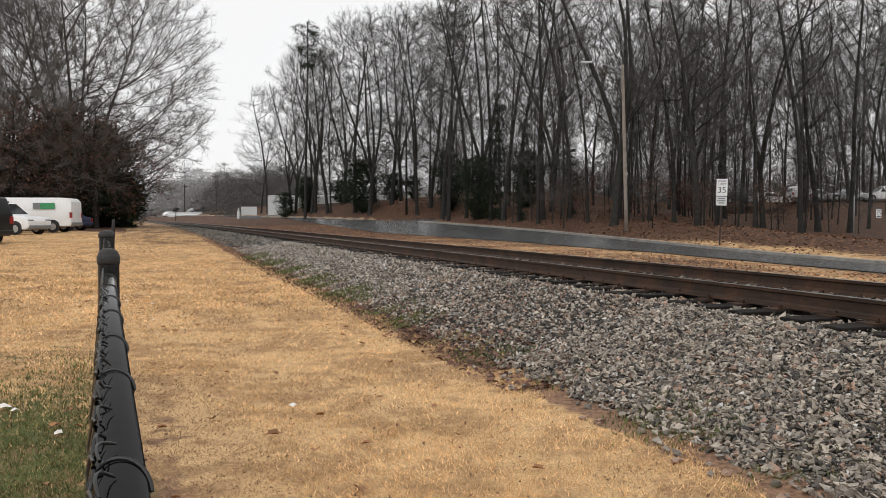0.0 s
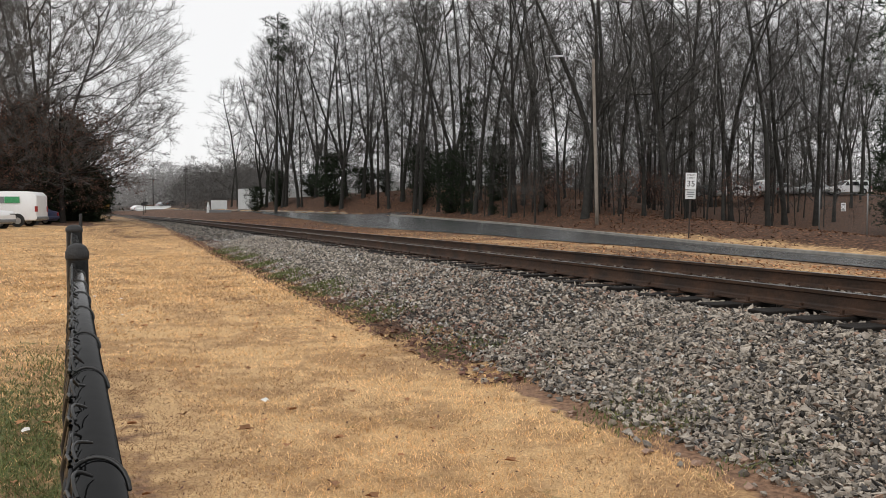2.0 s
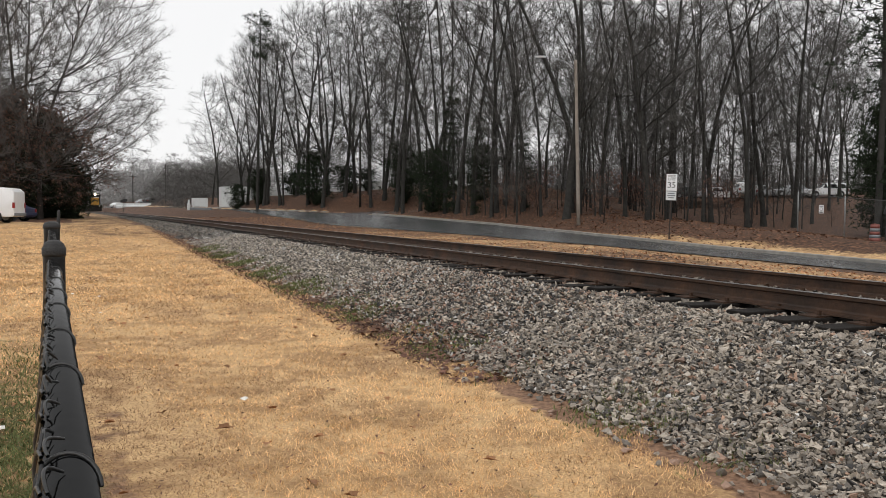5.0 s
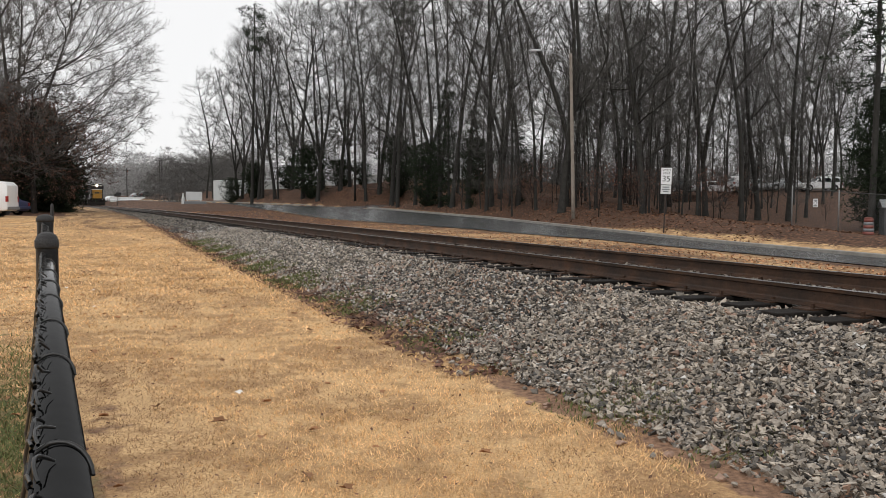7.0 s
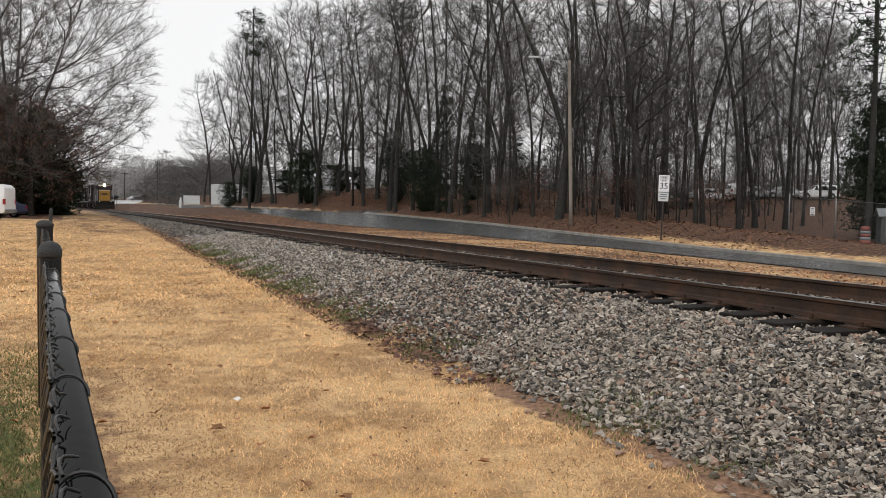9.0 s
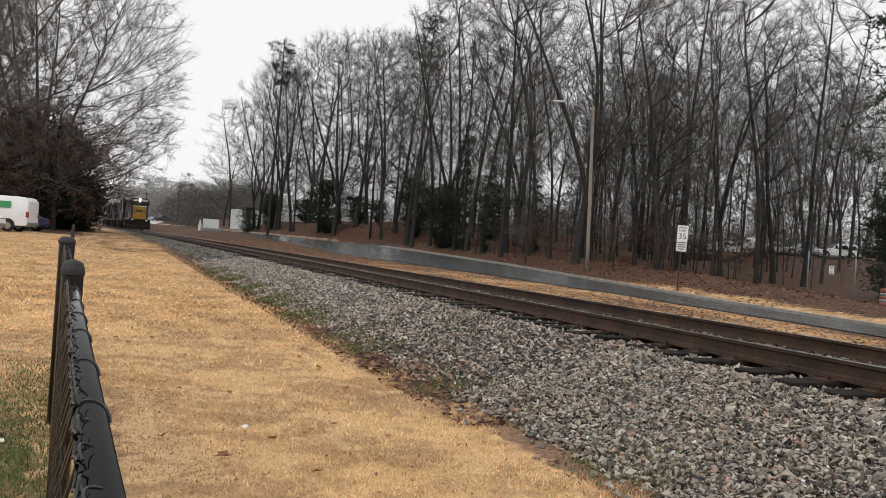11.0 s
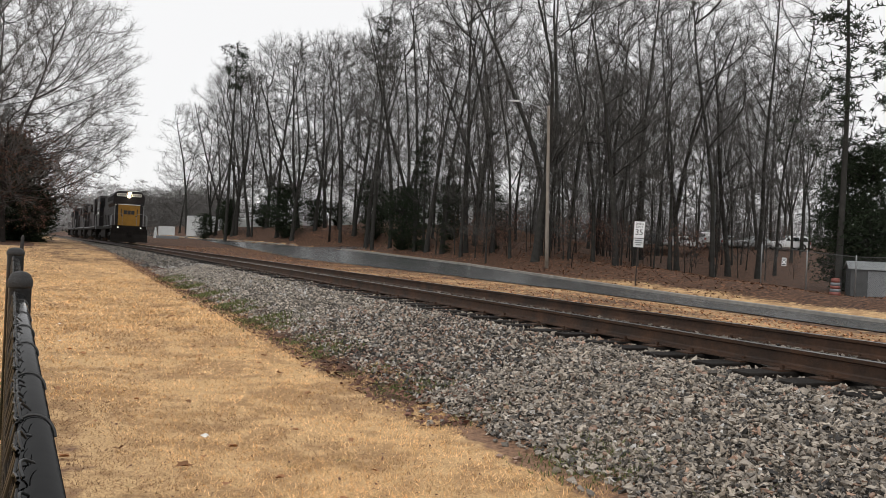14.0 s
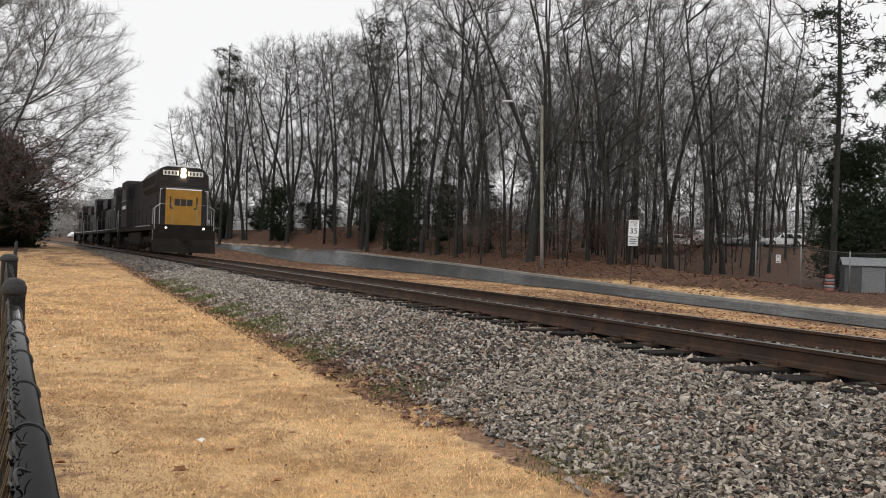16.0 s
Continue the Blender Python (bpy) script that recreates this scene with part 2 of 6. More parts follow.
def box(bm, x0, x1, y0, y1, z0, z1, bevel=0.0, m=None):
    r = bmesh.ops.create_cube(bm, size=1)
    vs = r["verts"]
    for v in vs:
        v.co = Vector(((x0 + x1) / 2 + v.co.x * (x1 - x0), (y0 + y1) / 2 + v.co.y * (y1 - y0), (z0 + z1) / 2 + v.co.z * (z1 - z0)))
    if m is not None:
        for v in vs:
            v.co = m @ v.co
    if bevel:
        es = list({e for v in vs for e in v.link_edges})
        bmesh.ops.bevel(bm, geom=es, offset=bevel, segments=2, affect="EDGES", profile=0.5)
    return bm


def boxes(*dims, bevel=0.0):
    bm = bmesh.new()
    for d in dims:
        box(bm, *d, bevel=bevel)
    return bm


def rod(bm, a, b, r0, r1=None, sides=8, caps=True):
    a, b = Vector(a), Vector(b)
    r1 = r0 if r1 is None else r1
    q = (b - a).to_track_quat("Z", "Y").to_matrix()
    rings = []
    for c, r in ((a, r0), (b, r1)):
        rings.append([bm.verts.new(c + q @ Vector((r * math.cos(k * math.tau / sides), r * math.sin(k * math.tau / sides), 0))) for k in range(sides)])
    for k in range(sides):
        bm.faces.new((rings[0][k], rings[0][(k + 1) % sides], rings[1][(k + 1) % sides], rings[1][k]))
    if caps:
        bm.faces.new(rings[0][::-1]), bm.faces.new(rings[1])
    return bm


def rods(*ends, r=0.02, sides=8):
    bm = bmesh.new()
    for a, b in ends:
        rod(bm, a, b, r, r, sides)
    return bm


def lathe(profile, sides=16, axis="Z"):
    """A turned shape from (radius, height) pairs."""
    bm = bmesh.new()
    rings = [[bm.verts.new((max(r, 1e-4) * math.cos(k * math.tau / sides), max(r, 1e-4) * math.sin(k * math.tau / sides), z)) for k in range(sides)] for r, z in profile]
    for p, q in zip(rings, rings[1:]):
        for k in range(sides):
            bm.faces.new((p[k], p[(k + 1) % sides], q[(k + 1) % sides], q[k]))
    bm.faces.new(rings[0][::-1]), bm.faces.new(rings[-1])
    if axis == "X":
        bm.transform(Matrix.Rotation(radians(90), 4, "Y"))
    if axis == "Y":
        bm.transform(Matrix.Rotation(radians(-90), 4, "X"))
    return bm


def extrude_profile(points, x0, x1):
    """A closed outline in the YZ plane, drawn out from x0 to x1."""
    bm = bmesh.new()
    a = [bm.verts.new((x0, y, z)) for y, z in points]
    b = [bm.verts.new((x1, y, z)) for y, z in points]
    bm.faces.new(a[::-1]), bm.faces.new(b)
    for k in range(len(a)):
        j = (k + 1) % len(a)
        bm.faces.new((a[k], a[j], b[j], b[k]))
    bmesh.ops.recalc_face_normals(bm, faces=bm.faces)
    return bm


def thing(name, label, category, m=None, group="", kind=""):
    ob = new(name)
    if m is not None:
        ob.matrix_basis = m
    return tagged(ob, label, category, group, kind)


# ---- the lie of the land ----
def track_x(y):
    y = np.asarray(y, float)
    yc = np.clip(y, -60, 400)
    return 6.683 - 0.3612 * yc - 0.00016 * yc ** 2 + (y - yc) * (-0.3612 - 0.00032 * yc)


def track_slope(y):
    return -0.3612 - 0.00032 * np.clip(y, -60, 400)


def beside(y, d):
    """The plan point d metres to the right of the track's middle."""
    m = track_slope(y)
    h = np.hypot(1, m)
    return track_x(y) + d / h, y - d * m / h


def lateral(x, y):
    d = (x - track_x(y)) / np.hypot(1, track_slope(y))
    return d


def rail_z(y):
    return 0.731 + 0.00138 * np.clip(y, -60, 400)


def far_kerb(y):
    """How far the road's wooded side lies from the track."""
    return np.interp(y, [-60, 84, 95, 100, 109, 124, 400], [22.4, 22.4, 21.4, 18.4, 15.0, 12.4, 11.5])


def ground_z(x, y):
    x, y = np.asarray(x, float), np.asarray(y, float)
    d = lateral(x, y)
    lawn = np.interp(y, [-20, 8, 20, 50, 80, 400], [0.05, 0.05, 0.15, 0.57, 0.75, 1.0])
    lawn = lawn + 0.03 * np.sin(x * 0.9 + y * 0.35) * np.sin(y * 0.6 - x * 0.3)
    far = np.interp(y, [0, 40, 60, 80, 110, 200], [0.10, 0.10, 0.35, 0.85, 1.55, 2.3]) - 0.06 * np.clip(x - 8, 0, 12)
    r = d - far_kerb(y) - 0.1
    bank = np.interp(r, [0, 2, 6, 20, 60, 200], [0, 0.35, 1.1, 1.7, 3.6, 5.0]) * (1 - np.interp(x, [20, 27], [0, 1]) * np.interp(y, [55, 90], [0.7, 0.44])) * np.interp(y, [60, 95], [1, 1.75]) * np.where(d < 60, np.interp(np.abs(y - 92), [3.5, 7], [0.15, 1]), 1)
    bank = bank + np.where(r > 1, 0.10 * np.sin(x * 0.7) * np.sin(y * 0.5), 0)
    bed = rail_z(y) - 0.212
    left = np.interp(d, [-3.35, -1.5], [0, 1])
    right = np.interp(d, [1.6, 3.4], [0, 1])
    z = np.where(d < 0, lawn * (1 - left) + bed * left, bed * (1 - right) + np.minimum(far, bed + np.interp(d, [3, 14], [0, 3])) * right)
    z = np.where(np.abs(d) < 1.42, rail_z(y) - 0.222, z)
    return z + bank


def lie(x, y):
    return float(ground_z(x, y))


def build_ground():
    ys = np.concatenate([np.arange(-40, 0, 2.0), np.arange(0, 14, 0.2), np.arange(14, 40, 0.5), np.arange(40, 140, 2.0), np.geomspace(140, 1600, 30)])
    ds = np.concatenate([-np.geomspace(900, 30, 16), np.arange(-28, -10, 1.5), np.arange(-10, -4.4, 0.35), np.arange(-4.4, -1.0, 0.09), np.arange(-1.0, 1.1, 0.5),
                         np.arange(1.2, 4, 0.25), np.arange(4, 12, 0.6), np.arange(12, 36, 0.8), np.geomspace(37, 900, 28)])
    D, Y = np.meshgrid(ds, ys)
    X, YY = beside(Y, D)
    Z = ground_z(X, YY)
    n, k = Y.shape
    verts = np.stack([X, YY, Z], -1).reshape(-1, 3)
    i = np.arange(n * k).reshape(n, k)
    faces = np.stack([i[:-1, :-1], i[:-1, 1:], i[1:, 1:], i[1:, :-1]], -1).reshape(-1, 4)
    ob = from_arrays("ground", verts, faces, "ground", smooth=True)
    tagged(ob, "straw-coloured winter lawn, ballast slope and leaf-covered bank", "ground", kind="structure")
    d, x, y = D.reshape(-1), X.reshape(-1), YY.reshape(-1)
    wob = np.array([noise.noise((a * 0.35, b * 0.35, 0.0)) for a, b in zip(x, y)])
    wob2 = np.array([noise.noise((a * 1.3, b * 1.3, 5.0)) for a, b in zip(x, y)])
    sm = lambda v, a, b: np.clip((v - a) / (b - a), 0, 1)
    grit = sm(d + 0.15 * wob2, -3.25, -2.95) * sm(-d, -3.2, -2.7)
    rr = d - far_kerb(y)
    litter = sm(rr, 0.2, 1.3) * (1 - sm(x + 2 * wob, 11, 17) * (0.80 - 0.4 * wob) * (1 - sm(d, 24.0, 26.2)))
    litter = np.maximum(litter, sm(d, 2.6, 3.4) * (1 - sm(rr, -0.5, 0)) * (0.50 + 0.30 * sm(y, 40, 70) + 0.2 * wob))
    litter = np.maximum(litter, sm(-d, 3.0, 3.2) * (1 - sm(-d, 3.5, 3.9)) * sm(y + 3 * wob, 5.5, 8) * 0.62)
    litter = np.maximum(litter, (d < -3) * ((0.50 + 0.25 * wob2) * sm(y + 5 * wob, 14, 36) * sm(x + 0.41 * y, -1.5, 1.0) + 0.85 * sm(y, 51, 56) * (x + 0.41 * y < 1)))
    fence = np.abs(x + 0.41 * y)
    soil = 0.80 * sm(d, -3.7, -3.4) * (1 - sm(d, -3.1, -2.8)) * (1 - sm(y, 5.5, 9)) + 0.48 * sm(-np.abs(x + 0.41 * y - 0.30), -0.50, -0.1) * (1 - sm(y, 5, 9))
    green = 0.34 * sm(d, -3.6, -3.2) * (1 - sm(d, -2.9, -2.6)) * (0.7 + 0.6 * wob2) + 0.78 * sm(-np.abs(x + 0.41 * y + 0.45), -0.7, -0.2) * (1 - sm(y, 5, 9)) + 0.30 * (wob > 0.15) * (d < -3.6) * (y < 30)
    at = ob.data.color_attributes.new("zone", "FLOAT_COLOR", "POINT")
    at.data.foreach_set("color", np.stack([litter, grit, np.clip(green, 0, 1), np.clip(soil, 0, 1)], -1).astype(np.float32).reshape(-1))
    return ob


def strip(name, rows, mat, lift=0.02, parent=None):
    """A sheet laid over the ground; rows: lists of plan points across it."""
    verts, faces, k = [], [], len(rows[0])
    for r in rows:
        for x, y in r:
            verts.append((x, y, lie(x, y) + lift))
    for a in range(len(rows) - 1):
        for b in range(k - 1):
            faces.append((a * k + b, a * k + b + 1, (a + 1) * k + b + 1, (a + 1) * k + b))
    return from_arrays(name, verts, faces, mat, parent, True)


def road_edges(y):
    """How far the road's two kerbs lie from the track."""
    near = float(np.interp(y, [-60, 18, 20, 24, 29, 38, 46, 54, 60, 70, 84, 100, 112, 124, 300], [16, 14.2, 13.4, 12.5, 12.0, 12.8, 11.8, 10.5, 10.2, 10.5, 11.0, 11.6, 11.0, 9.2, 7.0]))
    far = 22.3
    for _ in range(8):
        far = float(far_kerb(beside(y, far)[1]))
    return near, max(far, near + 3)


def build_road():
    rows = []
    for y in [*np.arange(-60, 20, 8), *np.arange(20, 110, 2.0), *np.arange(110, 320, 10)]:
        a, b = road_edges(y)
        rows.append([tuple(float(v) for v in beside(y, a + (b - a) * f)) for f in np.linspace(0, 1, 13)])
    road = strip("road", rows, "asphalt", 0.03)
    tagged(road, "wet dark asphalt road beside the railway", "road", kind="structure")
    side = []
    for k in range(24):
        x0 = float(beside(84, 20.0)[0]) + k * 1.6
        side.append([(x0, v) for v in np.linspace(88.8, 95.2, 5)])
    tagged(strip("side_road", side, "asphalt", 0.034), "wet asphalt side street that joins the road", "road", kind="structure")
    kerb = []
    for lo, hi in ((8, 80), (90, 170)):
        pts = [beside(y, road_edges(y)[1] + 0.05) for y in np.arange(lo, hi + 1, 2.0)]
        bm = bmesh.new()
        prev = None
        for x, y in pts:
            z = lie(x, y)
            q = [bm.verts.new((x + o, y + 0.3 * o, z + h)) for o, h in ((0, -0.1), (0, 0.15), (0.03, 0.17), (0.28, 0.17), (0.28, -0.1))]
            if prev:
                for k in range(4):
                    bm.faces.new((prev[k], q[k], q[k + 1], prev[k + 1]))
            prev = q
        kerb.append(mesh_ob("kerb", bm, "kerb"))
        tagged(kerb[-1], "low wet concrete kerb along the road", "kerb", kind="structure")


build_ground()
build_road()


# ---- railway ----
def build_rails():
    prof = [(-0.075, 0), (-0.075, 0.012), (-0.015, 0.03), (-0.009, 0.045), (-0.009, 0.125), (-0.034, 0.135), (-0.036, 0.162),
            (0.036, 0.162), (0.034, 0.135), (0.009, 0.125), (0.009, 0.045), (0.015, 0.03), (0.075, 0.012), (0.075, 0)]
    ys = [*np.arange(-40, 40, 1.0), *np.arange(40, 130, 2.5), *np.arange(130, 400, 6.0)]
    track = thing("railway_track", "single railway line of rusty rails on dark wooden ties", "railway track", kind="structure")
    for d0 in (-0.7535, 0.7535):
        verts, faces, k = [], [], len(prof)
        for y in ys:
            for o, z in prof:
                X, Y = beside(y, d0 + o)
                verts.append((float(X), float(Y), float(rail_z(y)) - 0.168 + z))
        for a in range(len(ys) - 1):
            for b in range(k):
                c = (b + 1) % k
                faces.append((a * k + b, a * k + c, (a + 1) * k + c, (a + 1) * k + b))
        rail = from_arrays("rail", verts, faces, "steel", track)
        head = []
        for y in ys:
            X0, Y0 = beside(y, d0 - 0.034)
            X1, Y1 = beside(y, d0 + 0.034)
            z = float(rail_z(y))
            head += [(float(X0), float(Y0), z - 0.004), (float((X0 + X1) / 2), float((Y0 + Y1) / 2), z), (float(X1), float(Y1), z - 0.004)]
        hf = [(3 * a + b, 3 * a + b + 1, 3 * a + b + 4, 3 * a + b + 3) for a in range(len(ys) - 1) for b in range(2)]
        tagged(from_arrays("running_surface", head, hf, "railtop", rail), "worn wet rail head")
    rng = random.Random(4)
    bm = boxes((-1.3, 1.3, -0.115, 0.115, -0.18, 0.0), bevel=0.012)
    me = bpy.data.meshes.new("tie")
    bm.to_mesh(me), bm.free()
    me.materials.append(M["tie"])
    plate = bpy.data.meshes.new("tie_plate")
    bm = boxes((-0.18, 0.18, -0.09, 0.09, 0, 0.014), (-0.11, -0.085, -0.06, -0.035, 0.014, 0.05), (0.085, 0.11, 0.03, 0.055, 0.014, 0.05))
    bm.to_mesh(plate), bm.free()
    plate.materials.append(M["steel"])
    y = -6.0
    while y < 125:
        X, Y = beside(y, rng.uniform(-0.06, 0.06))
        turn = math.degrees(math.atan(-track_slope(y))) + rng.uniform(-1.5, 1.5)
        t = new("tie", me)
        t.parent = track
        t.matrix_basis = pose(float(X), float(Y), float(rail_z(y)) - 0.184 + rng.uniform(-0.012, 0.004), 0, rng.uniform(-0.5, 0.5), turn)
        if y < 30:
            for d0 in (-0.7535, 0.7535):
                p = new("tie_plate", plate)
                p.parent = t
                p.matrix_basis = pose(d0, 0, 0.0)
        y += 0.48 + rng.uniform(-0.04, 0.04)
    return track


build_rails()


# ---- trees ----
class Tubes:
    def __init__(self):
        self.v, self.f = [], []

    def add(self, pts, radii, sides):
        base = len(self.v)
        n = len(pts)
        for i, (p, r) in enumerate(zip(pts, radii)):
            d = (pts[min(i + 1, n - 1)] - pts[max(i - 1, 0)]).normalized()
            a = d.cross(Vector((0.31, 0.95, 0.11))).normalized()
            b = d.cross(a)
            for k in range(sides):
                w = k * math.tau / sides
                self.v.append(tuple(p + a * (r * math.cos(w)) + b * (r * math.sin(w))))
        for i in range(n - 1):
            for k in range(sides):
                j = (k + 1) % sides
                self.f.append((base + i * sides + k, base + i * sides + j, base + (i + 1) * sides + j, base + (i + 1) * sides + k))

    def sliver(self, p, q, w, rng):
        """The thinnest twigs: a tapering sliver from p to q."""
        d = (q - p)
        a = d.cross(Vector((rng.gauss(0, 1), rng.gauss(0, 1), rng.gauss(0, 1)))).normalized() * w
        i = len(self.v)
        self.v += [tuple(p - a), tuple(p + a), tuple(q)]
        self.f.append((i, i + 1, i + 2))

    def leaf(self, p, size, rng):
        a = Vector((rng.gauss(0, 1), rng.gauss(0, 1), rng.gauss(0, 1))).normalized() * size
        b = a.cross(Vector((rng.gauss(0, 1), rng.gauss(0, 1), rng.gauss(0, 1)))).normalized() * size * 0.6
        i = len(self.v)
        self.v += [tuple(p - a), tuple(p + b), tuple(p + a), tuple(p - b)]
        self.f.append((i, i + 1, i + 2, i + 3))


def grow(rng, p, d, length, radius, steps, wander, lift):
    pts, rad = [p.copy()], [radius]
    for i in range(steps):
        d = (d + Vector((rng.gauss(0, wander), rng.gauss(0, wander), rng.gauss(0, wander) + lift))).normalized()
        p = p + d * (length / steps)
        pts.append(p.copy())
        rad.append(radius * (1 - 0.75 * (i + 1) / steps))
    return pts, rad


def along(pts, f):
    x = f * (len(pts) - 1)
    i = min(int(x), len(pts) - 2)
    return pts[i].lerp(pts[i + 1], x - i), (pts[i + 1] - pts[i]).normalized()


def splay(rng, d, angle):
    a = d.cross(Vector((rng.gauss(0, 1), rng.gauss(0, 1), rng.gauss(0, 1)))).normalized()
    return (Matrix.Rotation(angle, 3, a) @ d).normalized()


def branching(stems, targets, thrift, rise, bend=1.3):
    """Joins scattered growth points to the stems, each to the nearest limb that keeps its way to the root short."""
    first = [Vector(p) for p in stems[0]]
    pos, parent = [tuple(p) for p in first], [-1] + list(range(len(first) - 1))
    for line in stems[1:]:
        prev = len(first) - 1
        for p in line[1:]:
            pos.append(tuple(p)), parent.append(prev)
            prev = len(pos) - 1
    n0, n = len(pos), len(targets)
    P = np.zeros((n0 + n, 3))
    P[:n0] = pos
    parent = np.array(parent + [-1] * n)
    path = np.zeros(n0 + n)
    for i in range(1, n0):
        path[i] = path[parent[i]] + 0.5 * np.linalg.norm(P[i] - P[parent[i]])
    best, who = np.full(n, np.inf), np.zeros(n, int)

    def offer(i):
        d = targets - P[i]
        far = np.linalg.norm(d, axis=1)
        way = P[i] - P[max(parent[i], 0)]
        turn = 1 - (d @ way) / (far * max(np.linalg.norm(way), 1e-6) + 1e-6) if i >= n0 else 0.35
        c = far * (1 + bend * turn) + thrift * path[i] + rise * np.maximum(0, 0.7 * np.hypot(d[:, 0], d[:, 1]) - d[:, 2])
        better = c < best
        best[better], who[better] = c[better], i

    for i in range(n0):
        offer(i)
    taken = np.zeros(n, bool)
    for i in range(n0, n0 + n):
        k = int(np.argmin(np.where(taken, np.inf, best)))
        taken[k] = True
        P[i], parent[i] = targets[k], who[k]
        path[i] = path[who[k]] + np.linalg.norm(P[i] - P[who[k]])
        offer(i)
    load = np.zeros(n0 + n)
    for i in range(n0 + n - 1, n0 - 1, -1):
        load[i] += 1
        if parent[i] >= n0:
            load[parent[i]] += load[i]
    for _ in range(3):
        total, count = np.zeros_like(P), np.zeros(n0 + n)
        np.add.at(total, parent[n0:], P[n0:] * load[n0:, None])
        np.add.at(count, parent[n0:], load[n0:])
        mid = P.copy()
        mid[n0:] = P[parent[n0:]]
        inner = (count > 0) & (np.arange(n0 + n) >= n0)
        P[inner] = 0.4 * P[inner] + 0.3 * mid[inner] + 0.3 * total[inner] / count[inner, None]
    return P, parent, load, n0


def crown_points(g, n, base, height, reach, low, outer=0.5):
    """Points spread through a crown that is widest at the share low of its height."""
    f = g.beta(1.25, 1.15, n)
    r = np.where(f < low, np.sqrt(np.clip(1 - ((low - f) / (low + 0.12)) ** 2, 0, 1)), np.sqrt(np.clip(1 - ((f - low) / (1.02 - low)) ** 2, 0, 1)))
    w = g.uniform(0, 2 * np.pi, n)
    lobes = 1 + 0.16 * np.sin(2 * w + 1.3) + 0.10 * np.sin(5 * w + 9 * f)
    r = r * reach * lobes * g.random(n) ** outer
    return np.stack([r * np.cos(w), r * np.sin(w), base + (height - base) * f], -1)


def branched_tree(seed, height, radius, base, reach, n, low=0.45, twigs=6, twig=0.9, thin=0.0125, tip=0.013, thrift=0.30, rise=0.5, fork=0.0, stems=3, spread=14, lean=0.02, outer=0.5,
                  mats=("bark", "twig"), leaves=0, leaf_size=0.08, leaf_top=1.0, label="tall bare hardwood tree with dark wet bark", name="tree"):
    rng, g = random.Random(seed), np.random.default_rng(seed)
    d0 = Vector((rng.gauss(0, lean), rng.gauss(0, lean), 1)).normalized()
    wood, fine, clump = Tubes(), Tubes(), Tubes()
    top = height * (fork or 0.88)
    bole, rad = grow(rng, Vector((0, 0, -0.3)), d0, top, radius, 5 if fork else 14, 0.03, 0.02)
    if fork:
        rad = [radius * (1.0 - 0.04 * i) for i in range(len(rad))]
    rad[0] *= 1.35
    wood.add(bole, rad, 8)
    lines = [bole]
    for k in range(stems if fork else 0):
        w = (k + rng.uniform(0.1, 0.6)) * math.tau / stems
        tilt = radians(rng.uniform(0.45, 1.0) * spread)
        d = Vector((math.sin(tilt) * math.cos(w), math.sin(tilt) * math.sin(w), math.cos(tilt)))
        pts, r = grow(rng, bole[-1], d, height * (0.86 - fork) * rng.uniform(0.8, 1.0), radius * (0.72 if stems < 4 else 0.45), 10, 0.045, 0.03)
        wood.add(pts, r, 6)
        lines.append(pts)
    T = crown_points(g, n, base, height, reach, low, outer)
    P, parent, load, n0 = branching(lines, T, thrift, rise)
    V = [Vector(p) for p in P]
    kids = collections.defaultdict(list)
    for i in range(n0, len(V)):
        kids[int(parent[i])].append(i)
    starts = [(p, c) for p in range(n0) for c in kids[p]]
    while starts:
        p, c = starts.pop()
        r0 = min(tip * load[c] ** 0.5, radius * 0.5)
        pts, rr = [V[p]], [r0]
        while c is not None:
            a = V[p]
            step = V[c] - a
            pts.append(a + step * 0.5 + Vector((rng.gauss(0, 0.025), rng.gauss(0, 0.025), rng.gauss(-0.02, 0.025))) * step.length)
            pts.append(V[c])
            r = min(tip * load[c] ** 0.5, r0)
            rr += [r, r * 0.92]
            more = sorted(kids[c], key=lambda i: -load[i])
            starts += [(c, i) for i in more[1:]]
            p, c = c, (more[0] if more else None)
        rr[-1] *= 0.5
        wood.add(pts, rr, 5 if r0 > 0.045 else 3)
    for i in range(n0, len(V)):
        if load[i] > 7:
            continue
        p, q = V[int(parent[i])], V[i]
        d = (q - p).normalized()
        for _ in range(twigs):
            u = p.lerp(q, rng.uniform(0.35, 1.05))
            e = (splay(rng, d, radians(rng.uniform(8, 60))) + Vector((0, 0, 0.18))).normalized()
            ln = twig * rng.uniform(0.5, 1.3)
            v = u + e * ln
            fine.sliver(u, v, thin, rng)
            for _ in range(2):
                m = u.lerp(v, rng.uniform(0.2, 0.8))
                fine.sliver(m, m + (splay(rng, e, radians(rng.uniform(20, 50))) + Vector((0, 0, 0.1))).normalized() * ln * rng.uniform(0.4, 0.8), thin * 0.8, rng)
            for _ in range(leaves if v.z < leaf_top * height else 0):
                clump.leaf(v + Vector((rng.gauss(0, 0.18), rng.gauss(0, 0.18), rng.gauss(-0.05, 0.12))), leaf_size * rng.uniform(0.7, 1.3), rng)
    ob = thing(name, label, "tree")
    from_arrays("trunk", wood.v, wood.f, mats[0], ob, True)
    from_arrays("crown", fine.v, fine.f, mats[1], ob)
    if clump.v:
        tagged(from_arrays("leaves", clump.v, clump.f, "redleaf", ob), "withered russet leaves still clinging")
    return ob


